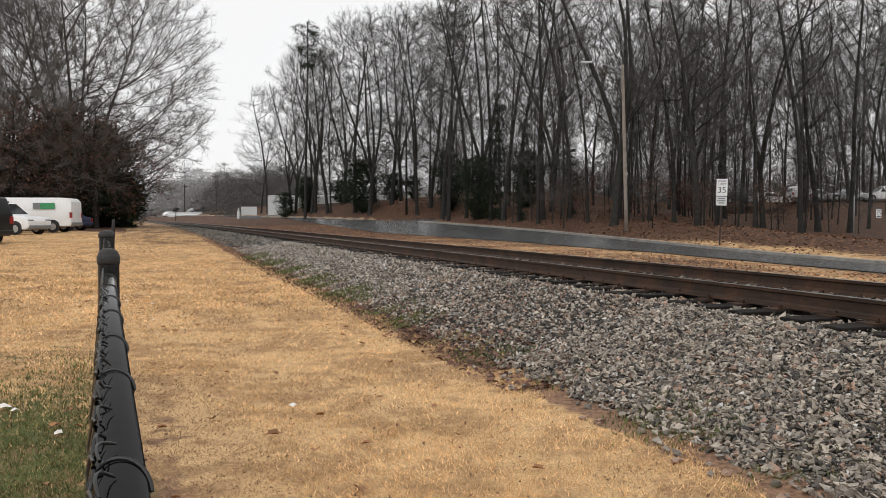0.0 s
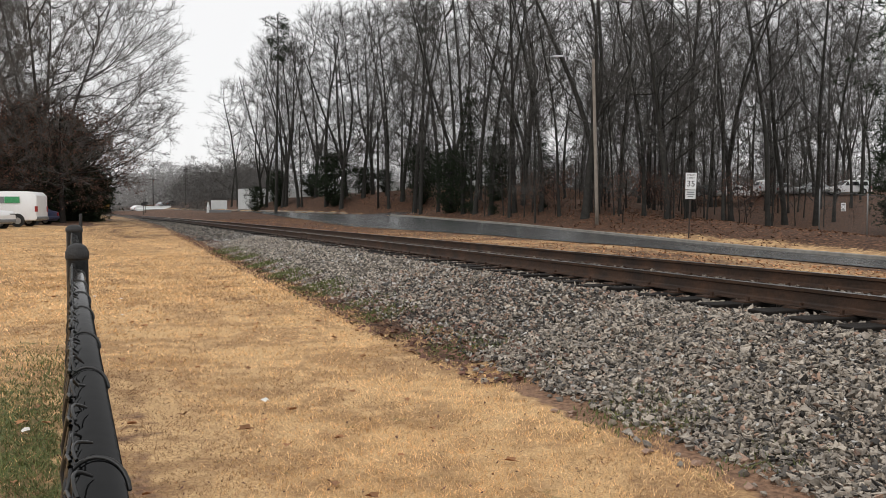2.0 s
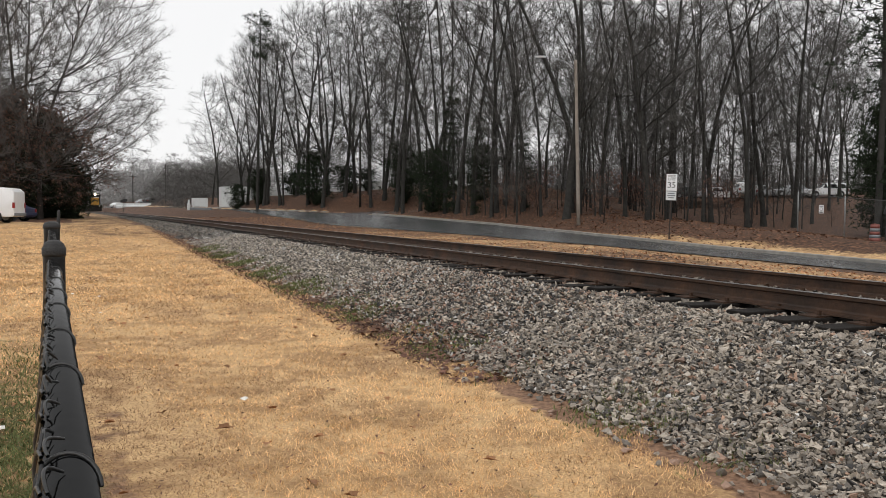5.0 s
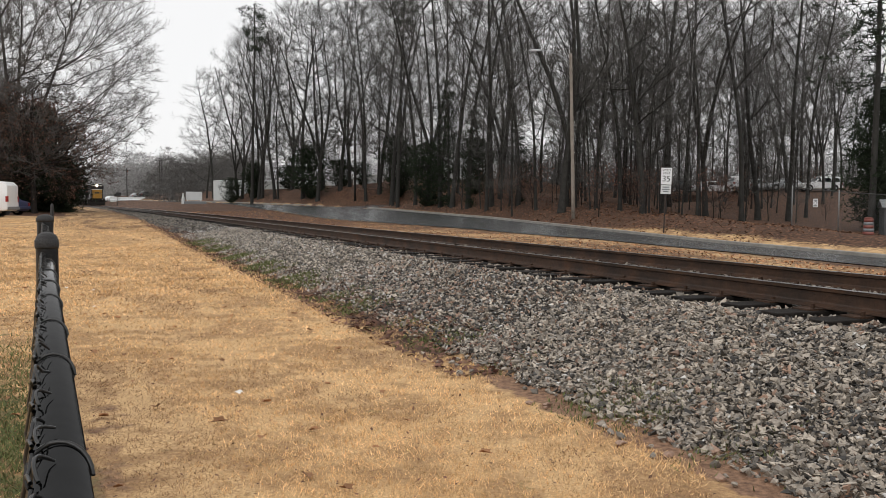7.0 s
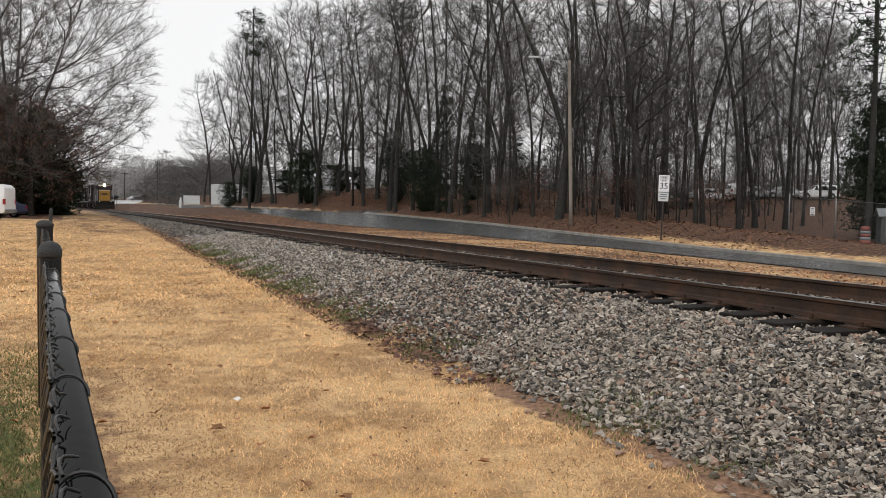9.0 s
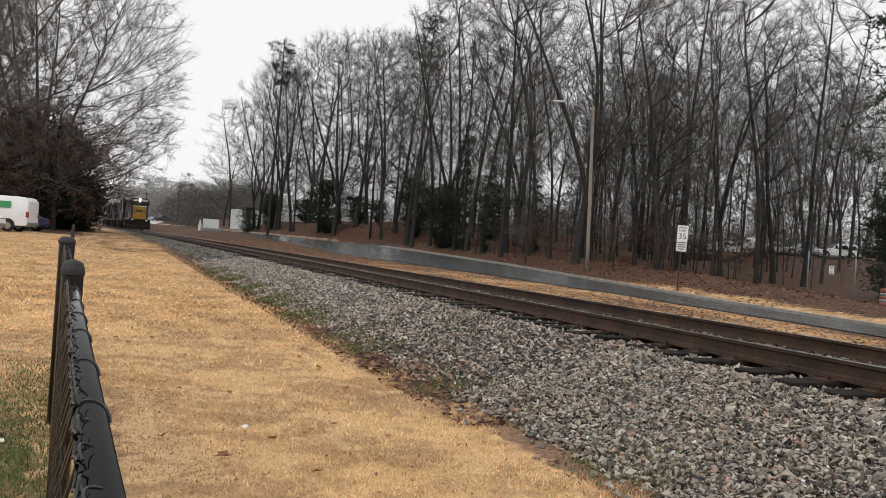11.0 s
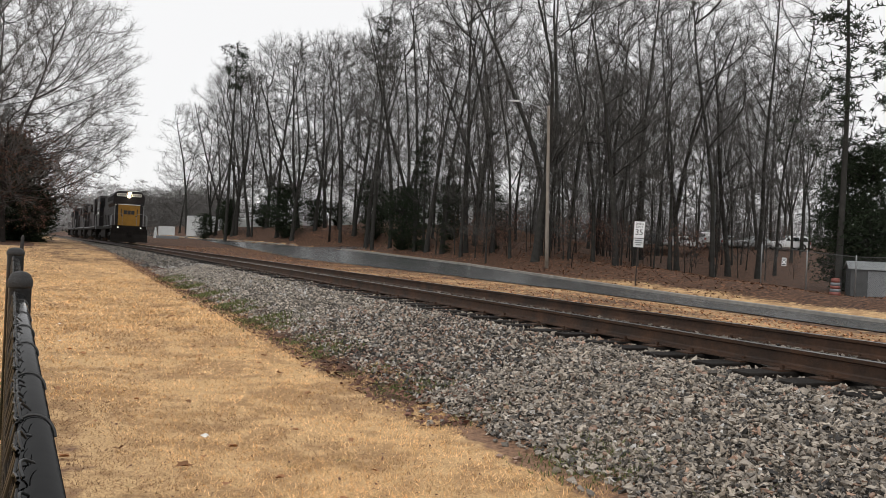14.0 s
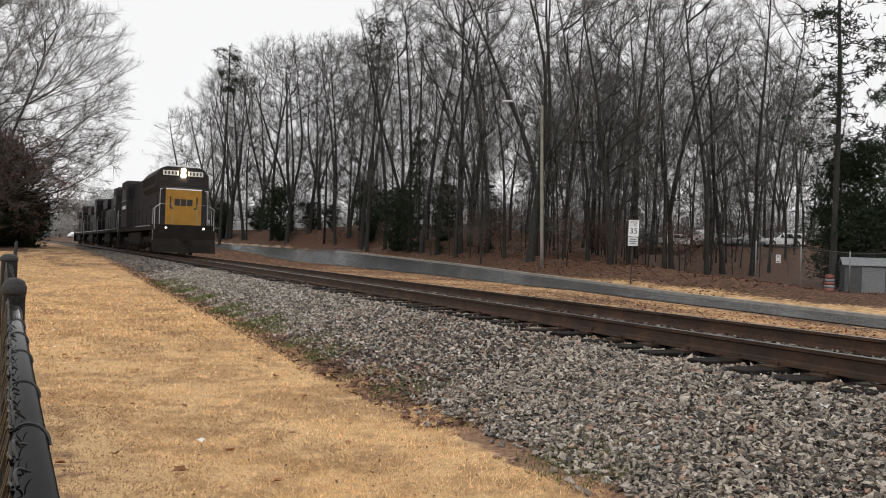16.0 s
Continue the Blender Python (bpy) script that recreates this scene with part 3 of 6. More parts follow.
def conifer(seed, height, radius, spread, mat, label, start=0.05, whorls=26, droop=-0.12, size=0.16, per=26, name="conifer", top=0.0):
    rng = random.Random(seed)
    wood, leaf = Tubes(), Tubes()
    pts, rad = grow(rng, Vector((0, 0, -0.3)), Vector((0, 0, 1)), height, radius, 8, 0.015, 0.02)
    wood.add(pts, rad, 8)
    for k in range(whorls):
        f = start + (0.99 - start) * (k + rng.random()) / whorls
        for _ in range(4):
            p, d = along(pts, f)
            a = rng.uniform(0, math.tau)
            ln = spread * ((1 - f) ** 0.6 if not top else math.sin(math.pi * min(1, (f - start) / (1.02 - start))) ** 0.6 + 0.05) * rng.uniform(0.55, 1.15)
            bp, br = grow(rng, p, Vector((math.cos(a), math.sin(a), rng.uniform(-0.1, 0.45))).normalized(), ln, 0.035, 4, 0.08, droop)
            wood.add(bp, br, 3)
            for _ in range(per):
                q, _e = along(bp, min(0.99, rng.uniform(0.15, 1) ** 0.7))
                s = 0.10 + 0.12 * ln
                o = q + Vector((rng.gauss(0, s), rng.gauss(0, s), rng.gauss(0, s * 0.6)))
                for _k in range(5):
                    n = Vector((rng.gauss(0, 1), rng.gauss(0, 1), rng.gauss(0.25, 0.8))).normalized()
                    leaf.sliver(o, o + n * size * rng.uniform(0.6, 1.3), size * 0.11, rng)
    ob = thing(name, label, "tree")
    from_arrays("trunk", wood.v, wood.f, "bark", ob, True)
    from_arrays("foliage", leaf.v, leaf.f, mat, ob)
    return ob


def stand(ob, x, y, turn=0.0, scale=1.0, sink=0.0):
    ob.matrix_basis = pose(x, y, lie(x, y) - sink, 0, 0, turn)
    ob.scale = (scale,) * 3
    return ob


def clear_road(x, y):
    """Moves a place out along its line of sight until it is well past the kerb."""
    while lateral(x, y) < far_kerb(y) + 2.0 or 85 < y < 96 and lateral(x, y) < 60 and x < 25:
        x, y = x * 1.015, y * 1.015
    return x, y


def again(ob, x, y, turn, scale, wide=None):
    w = scale if wide is None else wide
    c = copy_thing(ob, pose(x, y, lie(x, y), 0, 0, turn))
    c.scale = (w, w, scale)
    return c


def build_woods():
    rng = random.Random(11)
    forked = "bare hardwood tree that forks low into several stems"
    kinds = [
        branched_tree(1, 26, 0.21, 6.5, 4.4, 230, low=0.5, twigs=9, twig=1.05),
        branched_tree(2, 25, 0.17, 9.0, 3.5, 190, low=0.55, twigs=9, twig=1.05),
        branched_tree(3, 24, 0.26, 4.5, 6.3, 320, low=0.5, twigs=9, twig=1.05, rise=0.3, label="broad-crowned bare hardwood tree with wet bark"),
        branched_tree(4, 23, 0.13, 5.5, 2.9, 150, low=0.5, twigs=9, twig=1.0),
        branched_tree(5, 26, 0.27, 5.5, 5.6, 310, low=0.55, twigs=9, twig=1.05, fork=0.20, stems=3, spread=17, label=forked),
        branched_tree(6, 15, 0.075, 2.0, 2.0, 105, low=0.5, twigs=7, twig=0.8, thin=0.010, label="slender young bare tree in the wood"),
    ]
    # the front rank of the wood, by where each stands: x, y, kind, scale
    front = [(-2.6, 82, 0, 0.95), (0.4, 76, 2, 1.0), (2.0, 70, 1, 1.05), (3.0, 68, 4, 1.0), (4.3, 72, 0, 1.0), (4.9, 66, 2, 0.9), (6.4, 69, 1, 1.0), (7.7, 66, 3, 1.1),
             (8.6, 70, 0, 1.0), (10.6, 68, 1, 1.05), (11.4, 64, 3, 1.0), (12.9, 61.5, 4, 1.1), (14.3, 66, 0, 0.95), (16.2, 64, 3, 1.1), (17.6, 62, 1, 1.0), (18.2, 58, 2, 0.9),
             (21.0, 62, 0, 1.0), (22.6, 59, 3, 1.0), (25.2, 64, 4, 0.9), (26.4, 60, 1, 1.1), (29.5, 64, 2, 0.9), (31.5, 63, 0, 1.0), (34.5, 66, 3, 1.1)]
    used = set()
    for x, y, k, s in front:
        x, y = clear_road(x, y)
        turn = rng.uniform(0, 360)
        if k not in used:
            used.add(k)
            stand(kinds[k], x, y, turn, s)
        else:
            again(kinds[k], x, y, turn, s)
        tagged(kinds[k], group="trees of the wood")
    for x, y, k, s in [(-20.6, 96, 2, 0.85), (-15.4, 98, 4, 0.95), (-13.0, 92, 2, 0.9), (-16.8, 104, 1, 0.95), (-11.2, 104, 2, 1.0), (-9.0, 100, 4, 0.95), (-6.4, 102, 2, 0.95), (-13.5, 112, 4, 1.0),
                       (-24.5, 110, 2, 0.65), (-19.5, 108, 4, 0.9), (-18.0, 112, 2, 0.95), (-14.6, 106, 3, 0.95), (-9.0, 108, 2, 1.0), (-5.5, 108, 4, 1.0), (-3.4, 103, 2, 1.0), (-21.5, 116, 4, 0.75), (-1.5, 98, 2, 1.0)]:
        x, y = clear_road(x, y)
        again(kinds[k], x, y, rng.uniform(0, 360), s)
    stand(kinds[5], 9.2, 62, 0, 0.9)
    for _ in range(60):
        y = rng.uniform(60, 80)
        x = rng.uniform(0.02, 0.52) * y
        if lateral(x, y) < 24 or x > 0.38 * y and rng.random() < 0.5:
            continue
        again(kinds[rng.choice((5, 5, 3))], x, y, rng.uniform(0, 360), rng.uniform(0.45, 0.95))
    for _ in range(70):
        y = rng.uniform(74, 125)
        x = rng.uniform(-0.06, 0.62) * y
        if lateral(x, y) < 26 or (84 < y < 93 and x < 30):
            continue
        again(kinds[rng.choice((0, 1, 2, 3, 3, 4))], x, y, rng.uniform(0, 360), rng.uniform(0.75, 1.05))
    # evergreens
    c = conifer(21, 6.4, 0.14, 3.1, "cedar", "dense dark green cedar on the leafy bank", start=0.06, whorls=30, droop=0.0, size=0.36, per=15, name="cedar_tree", top=1.0)
    stand(c, *clear_road(-9.6, 98), 10, 1.05)
    again(c, *clear_road(3.2, 73), 80, 0.95, 0.75)
    again(c, *clear_road(0.6, 80), 140, 1.15, 0.8)
    again(c, *clear_road(-16.2, 97), 200, 0.8, 0.6)
    for x, y, h, w in ((-22.4, 116, 0.55, 0.6), (-19.2, 115, 0.6, 0.5), (-14.4, 116, 0.5, 0.8), (-6.8, 112, 0.6, 0.7), (-4.0, 112, 0.5, 0.5), (8.5, 82, 0.9, 0.8)):
        again(c, x, y, x * 70, h, w)
    ivy = conifer(24, 11, 0.16, 1.25, "cedar", "trunk wrapped in dark green ivy", start=0.02, whorls=26, droop=0.0, size=0.22, per=12, name="ivy_trunk", top=1.0)
    stand(ivy, *clear_road(4.3, 71.9), 0, 1.0)
    for x, y, h, w in ((5.2, 74, 1.1, 0.9), (6.6, 69, 0.8, 0.8), (11.5, 72, 0.6, 0.9)):
        again(ivy, *clear_road(x, y), x * 50, h, w)
    p = conifer(22, 24, 0.22, 4.4, "needle", "tall ragged pine with a thin dark green crown", start=0.36, whorls=17, droop=-0.03, size=0.40, per=15, name="pine_tree")
    stand(p, 29.6, 48.6, 0, 1.0)
    again(p, 34.4, 50.0, 120, 0.95)
    e = conifer(25, 9.5, 0.20, 3.6, "cedar", "dense dark evergreen thicket behind the shed", start=0.03, whorls=30, droop=-0.02, size=0.32, per=30, name="evergreen_tree", top=1.0)
    stand(e, 32.6, 50.0, 0, 1.0)
    again(e, 36.2, 50.5, 110, 1.15)
    again(e, 31.3, 51.0, 200, 0.95, 0.75)
    t = conifer(23, 25, 0.22, 2.3, "needle", "tall slim pine with a tufted crown", start=0.76, whorls=10, droop=0.0, size=0.30, per=15, name="pine_tree", top=1.0)
    stand(t, -17.6, 104, 0, 1.0)
    again(t, 0.6, 84, 90, 0.98)
    # undergrowth with russet leaves
    b = branched_tree(31, 4.2, 0.04, 0.5, 1.2, 60, twigs=4, twig=0.5, thin=0.006, tip=0.007, mats=("barkred", "twigred"), leaves=1, leaf_size=0.06, leaf_top=0.8, label="thin brown sapling with withered russet leaves", name="sapling")
    stand(b, 21.0, 52, 0, 1.0)
    for _ in range(75):
        y = rng.uniform(54, 88)
        x = rng.uniform(0.0, 0.56) * y
        if lateral(x, y) > 25.5 and not (x > 0.36 * y and rng.random() < 0.7):
            again(b, x, y, rng.uniform(0, 360), rng.uniform(0.5, 1.2))


def build_left_trees():
    t = branched_tree(41, 22.5, 0.42, 2.6, 9.9, 2700, low=0.5, twigs=14, twig=0.95, thin=0.0125, tip=0.010, thrift=0.34, rise=0.30, fork=0.12, stems=5, spread=26, outer=0.42, mats=("hazebark", "hazetwig"),
                      label="large twiggy bare tree with a broad rounded crown", name="large_tree")
    stand(t, -29.6, 66, 0, 1.0)
    again(t, -42.0, 74, 130, 1.02)
    o = branched_tree(42, 10.5, 0.24, 1.2, 6.4, 420, low=0.42, twigs=7, twig=0.8, thin=0.010, tip=0.012, rise=0.05, mats=("barkred", "twigred"), leaves=3, leaf_size=0.065, leaf_top=0.9,
                      label="oak that keeps its withered russet leaves", name="oak_tree")
    stand(o, -27.2, 64.0, 0, 0.9)
    again(o, -33.0, 63, 140, 1.05)
    again(o, -30.4, 71, 250, 1.1)
    again(o, -39.0, 66, 60, 1.1)
    c = conifer(43, 5.5, 0.15, 2.4, "cedar", "dark evergreen shrub under the trees", start=0.02, whorls=26, droop=-0.02, size=0.34, per=30, name="evergreen_shrub", top=1.0)
    for x, y, s, w in ((-27.1, 69, 0.75, 1.0), (-29.2, 67, 1.2, 1.1), (-32.2, 68, 1.5, 1.3), (-35.5, 67, 1.3, 1.3), (-39, 68, 1.6, 1.4), (-30.5, 74, 1.7, 1.3), (-35.0, 75, 1.9, 1.5)):
        if x == -27.1:
            stand(c, x, y, 0, 0.85)
        else:
            again(c, x, y, x * 40, s, w)


def build_far_woods():
    """Woods in the distance, as one mass of thin crowns."""
    rng = random.Random(51)
    t = Tubes()
    def clump(t, x, y, z, h, w, n, width=0.05):
        t.add([Vector((x, y, z)), Vector((x + rng.gauss(0, 0.3), y, z + h * 0.8))], [0.07, 0.03], 3)
        for _ in range(n):
            f = rng.random() ** 1.25
            k = w * 0.5 * math.sqrt(max(0.1, 1 - (2 * f - 0.9) ** 2))
            p = Vector((x + rng.gauss(0, k), y + rng.gauss(0, k), z + h * (0.95 * f)))
            t.sliver(p, p + Vector((rng.gauss(0, 0.7), rng.gauss(0, 0.7), rng.uniform(-0.2, 1.2))), rng.uniform(0.5, 1.2) * width, rng)
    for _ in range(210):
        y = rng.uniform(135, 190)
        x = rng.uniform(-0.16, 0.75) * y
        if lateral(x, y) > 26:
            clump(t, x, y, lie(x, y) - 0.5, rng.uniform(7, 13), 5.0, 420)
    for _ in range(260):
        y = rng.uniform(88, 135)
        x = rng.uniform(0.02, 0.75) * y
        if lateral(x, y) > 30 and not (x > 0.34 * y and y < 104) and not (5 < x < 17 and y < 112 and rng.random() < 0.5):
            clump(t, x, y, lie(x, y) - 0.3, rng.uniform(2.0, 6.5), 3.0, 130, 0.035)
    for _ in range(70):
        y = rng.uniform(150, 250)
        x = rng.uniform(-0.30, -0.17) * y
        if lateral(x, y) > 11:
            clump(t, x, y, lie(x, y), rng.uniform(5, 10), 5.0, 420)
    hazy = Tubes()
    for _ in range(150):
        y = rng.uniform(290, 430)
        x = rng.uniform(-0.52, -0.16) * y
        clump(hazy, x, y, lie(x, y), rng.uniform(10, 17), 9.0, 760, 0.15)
    tagged(from_arrays("distant_woods", hazy.v, hazy.f, "hazewood"), "leafless woods at the end of the line, paled for haze", "woods", kind="stuff")
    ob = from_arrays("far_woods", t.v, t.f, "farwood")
    tagged(ob, "grey-brown leafless woods in the distance, haze in their colour", "woods", kind="stuff")


build_woods()
build_left_trees()
build_far_woods()


# ---- the black chain-link fence at the camera ----
def fence_x(y):
    return 0.0235 - 0.4146 * y


def fence_rail_z(y):
    return 1.195 + 0.006 * y


def fence_post(y, r, top, label):
    post = thing("fence_post", label, "fence post", pose(fence_x(y), y, 0), "posts of the black fence")
    z0 = lie(fence_x(y), y)
    part("pipe", lathe([(r, z0 - 0.1), (r, top - 0.05), (r * 0.99, top - 0.045)], 20), "black", post, smooth=True)
    cap = [(r * 1.03, top - 0.052), (r * 1.09, top - 0.046), (r * 1.09, top - 0.026), (r * 1.01, top - 0.023)]
    cap += [(r * 0.99 * math.cos(a), top - 0.023 + 0.023 * math.sin(a)) for a in np.linspace(0.1, 1.5, 7)]
    part("cap", lathe(cap, 20), "cap", post, "domed weathered post cap", smooth=True)
    return post


def build_fence():
    fence_post(2.58, 0.0318, 1.296, "black round fence post with a domed cap")
    fence_post(5.6, 0.050, 1.312, "thick black corner post with a domed cap")
    rail = thing("fence_rail", "black pipe along the top of the chain-link fence", "fence rail")
    a, b = -0.9, 5.6
    pa, pb = Vector((fence_x(a), a, fence_rail_z(a))), Vector((fence_x(b), b, fence_rail_z(b)))
    part("pipe", rod(bmesh.new(), pa, pb, 0.0180, sides=28), "pipe", rail, smooth=True)
    along_dir = (pb - pa).normalized()
    out = along_dir.cross(Vector((0, 0, 1))).normalized()
    up = out.cross(along_dir)
    rng = random.Random(8)
    y = 0.30
    while y < 5.5:
        p = Vector((fence_x(y), y, fence_rail_z(y)))
        ring = []
        for k in range(25):
            w = k / 24 * math.tau
            off = along_dir * (0.028 * (k / 24 - 0.5) + 0.012 * math.sin(w))
            ring.append(p + off + out * (0.0205 * math.cos(w) - 0.001) + up * (0.0205 * math.sin(w)))
        loop = Tubes()
        loop.add(ring, [0.0018] * 25, 6)
        from_arrays("tie_wire", loop.v, loop.f, "wire", rail, True)
        y += rng.uniform(0.25, 0.33)
    mesh = thing("chain_link_mesh", "black vinyl-coated chain-link mesh with twisted top ends", "fence mesh")
    pitch = 0.062
    length = (pb - pa).length
    k = 0
    s = 0.0
    while s < length:
        p0 = pa + along_dir * s
        ground = lie(p0.x, p0.y)
        t = Tubes()
        pts, rows = [], int((p0.z + 0.02 - ground) / 0.06)
        top = p0.z + 0.014 + rng.uniform(-0.006, 0.010)
        for i in range(rows + 1):
            side = 1 if (i % 2) else -1
            pts.append(p0 - out * (0.0215 + 0.004 * side) + along_dir * (side * pitch * 0.5) + Vector((0, 0, top - 0.055 * i - p0.z)))
        t.add(pts, [0.0021] * len(pts), 5)
        # the knuckle: a bent loop at the pipe's shoulder, its end pointing over the pipe
        h = pts[0] + up * 0.004
        r1, r2 = rng.uniform(0.003, 0.011), rng.uniform(-0.003, 0.004)
        hook = []
        for q in range(9):
            f = q / 8
            hook.append(h + along_dir * (0.034 * f + 0.006 * math.sin(math.pi * f)) + up * ((0.007 + r2) * math.sin(math.pi * f) + 0.002 * f) + out * (0.004 + r1 * f * f - 0.004 * math.sin(math.pi * f)))
        t.add(hook, [0.0014] * 8 + [0.0009], 6)
        link = [h + along_dir * (pitch * f) - out * (0.003 * math.sin(math.pi * f)) + up * (0.004 * math.sin(math.tau * f) - 0.006 * math.sin(math.pi * f)) for f in (0, 0.17, 0.34, 0.5, 0.67, 0.84, 1.0)]
        t.add(link, [0.0014] * 7, 6)
        from_arrays("wire", t.v, t.f, "wire", mesh, True)
        s += pitch
        k += 1
    lean = thing("leaning_post", "weathered grey fence post that leans beyond the corner", "fence post", pose(fence_x(8.7) + 0.02, 8.7, lie(-3.5, 8.7) - 0.05, 0, 2.5, 0))
    part("pipe", lathe([(0.020, 0), (0.019, 1.25), (0.015, 1.36), (0.008, 1.38)], 12), "cap", lean, smooth=True)
    t = Tubes()
    for i in range(16):
        y0 = 5.7 + i * 0.19
        p = Vector((fence_x(y0), y0, 0))
        z = lie(p.x, y0)
        pts = [Vector((p.x + (0.02 if j % 2 else -0.02), y0 + (0.05 if j % 2 else -0.05), z + j * 0.1)) for j in range(12)]
        t.add(pts, [0.003] * 12, 4)
    back = thing("far_chain_link_mesh", "sagging old chain-link mesh past the corner post", "fence mesh")
    tagged(from_arrays("wires", t.v, t.f, "cap", back), kind="stuff")


build_fence()


# ---- the train ----
def wheel_shape():
    return lathe([(0.10, -1.02), (0.36, -0.98), (0.42, -0.88), (0.508, -0.86), (0.508, -0.76), (0.535, -0.72), (0.535, -0.69), (0.09, -0.68), (0.09, 0.68), (0.535, 0.69), (0.535, 0.72), (0.508, 0.76), (0.508, 0.86), (0.42, 0.88), (0.36, 0.98), (0.10, 1.02)], 20, "X")


def build_loco(label, lead):
    """A six-axle road diesel; +Y is the way it runs, the origin lies on the rails under its front face."""
    L = 20.2
    ob = thing("locomotive", label, "locomotive")
    # underframe
    part("frame", boxes((-1.52, 1.52, -L + 0.1, -0.15, 1.30, 1.62), (-0.9, 0.9, -L + 0.5, -0.6, 0.95, 1.32), bevel=0.02), "grime", ob)
    # pilot with plough
    bm = extrude_profile([(-0.25, 0.18), (0.22, 0.14), (0.10, 0.55), (-0.05, 0.80), (-0.05, 1.32), (-0.25, 1.32)], -1.45, 1.45)
    part("plough", bm, "grime", ob, "black snow plough under the front")
    part("rear_pilot", boxes((-1.45, 1.45, -L - 0.02, -L + 0.2, 0.35, 1.32), bevel=0.03), "grime", ob)
    for y, s in ((0.1, 1), (-L, -1)):
        part("coupler", boxes((-0.12, 0.12, min(y, y + s * 0.55), max(y, y + s * 0.55), 0.78, 1.02), (-0.2, 0.2, min(y + s * 0.45, y + s * 0.75), max(y + s * 0.45, y + s * 0.75), 0.74, 1.06), bevel=0.03), "grime", ob)
    part("anticlimber", boxes((-0.75, 0.75, -0.15, 0.12, 1.34, 1.48), (-0.75, 0.75, -0.15, 0.12, 1.52, 1.60), bevel=0.015), "grime", ob)
    # nose
    nose = part("nose", extrude_profile([(-0.25, 1.62), (-0.25, 3.42), (-0.36, 3.58), (-1.7, 3.62), (-1.7, 1.62)], -1.02, 1.02), "loco", ob)
    part("nose_front", boxes((-1.0, 1.0, -0.256, -0.225, 1.60, 3.50), bevel=0.012), "yellow" if lead else "loco", nose)
    # cab
    cab = part("cab", extrude_profile([(-1.7, 1.62), (-1.7, 3.60), (-1.62, 3.62), (-1.62, 4.20), (-1.7, 4.62), (-1.85, 4.72), (-4.05, 4.78), (-4.15, 4.70), (-4.15, 1.62)], -1.50, 1.50), "loco", ob)
    part("cab_roof", extrude_profile([(-1.5, 4.55), (-1.6, 4.70), (-2.1, 4.84), (-4.1, 4.86), (-4.2, 4.74), (-4.2, 4.70), (-1.6, 4.60)], -1.30, 1.30), "loco", cab)
    for x0, x1 in ((-1.38, -0.78), (-0.68, -0.05), (0.05, 0.68), (0.78, 1.38)):
        part("windscreen", boxes((x0, x1, -1.628, -1.600, 3.72, 4.14), bevel=0.01), "cabglass", cab)
    for s in (-1, 1):
        for y0, y1 in ((-2.9, -2.1), (-3.8, -3.0)):
            part("side_window", boxes((min(s * 1.495, s * 1.512), max(s * 1.495, s * 1.512), y0, y1, 3.45, 4.15), bevel=0.005), "cabglass", cab)
        part("number_bar", boxes((min(s * 1.495, s * 1.508), max(s * 1.495, s * 1.508), -3.5, -2.7, 3.04, 3.18)), "grey", cab, "plain pale number bar")
    box_lamp = part("headlight_box", boxes((-1.22, 1.22, -1.66, -1.42, 4.24, 4.60), bevel=0.02), "loco", cab)
    for s in (-1, 1):
        part("number_board", boxes((min(s * 0.26, s * 1.18), max(s * 0.26, s * 1.18), -1.668, -1.655, 4.29, 4.55)), "board" if lead else "grey", box_lamp, "pale lit number board with plain bars")
        part("number_digits", boxes(*[(s * 0.72 + o - 0.055, s * 0.72 + o + 0.055, -1.668, -1.650, 4.33, 4.51) for o in (-0.30, -0.10, 0.10, 0.30)]), "ink", box_lamp)
        bm = lathe([(0.085, 0), (0.095, 0.03), (0.08, 0.05), (0.03, 0.06)], 16, "Y")
        bm.transform(Matrix.Translation((s * 0.11, -1.60, 4.42)))
        part("headlight", bm, "lamp" if lead else "cabglass", box_lamp, "glowing warm headlight" if lead else "dark headlight", True)
        bm = lathe([(0.075, 0), (0.085, 0.03), (0.07, 0.06), (0.02, 0.07)], 14, "Y")
        bm.transform(Matrix.Translation((s * 0.98, 0.06, 1.46)))
        part("ditch_light", bm, "ditch" if lead else "cabglass", ob, "small lamp beside the coupler", True)
    # long hood
    part("long_hood", extrude_profile([(-4.15, 1.62), (-4.15, 4.10), (-4.25, 4.42), (-L + 0.9, 4.42), (-L + 0.75, 4.25), (-L + 0.75, 1.62)], -0.90, 0.90), "loco", ob)
    hood = part("blower_box", boxes((-1.28, 1.28, -6.6, -4.2, 3.45, 4.52), bevel=0.06), "loco", ob, "dark bulged equipment box behind the cab")
    part("exhaust", boxes((-0.25, 0.25, -9.6, -8.6, 4.42, 4.66), bevel=0.03), "grime", ob)
    part("radiator", boxes((-1.18, 1.18, -L + 1.2, -L + 6.2, 3.55, 4.46), bevel=0.07), "loco", ob, "flared dark radiator section")
    for k in range(9):
        for s in (-1, 1):
            part("hood_door", boxes((min(s * 0.90, s * 0.925), max(s * 0.90, s * 0.925), -13.4 + k * 0.74, -12.72 + k * 0.74, 1.75, 3.30), bevel=0.008), "loco", ob)
    for k in range(3):
        bm = lathe([(0.62, 0), (0.62, 0.14), (0.56, 0.17), (0.1, 0.12)], 20)
        bm.transform(Matrix.Translation((0, -L + 2.0 + k * 1.55, 4.46)))
        part("fan", bm, "grime", ob)
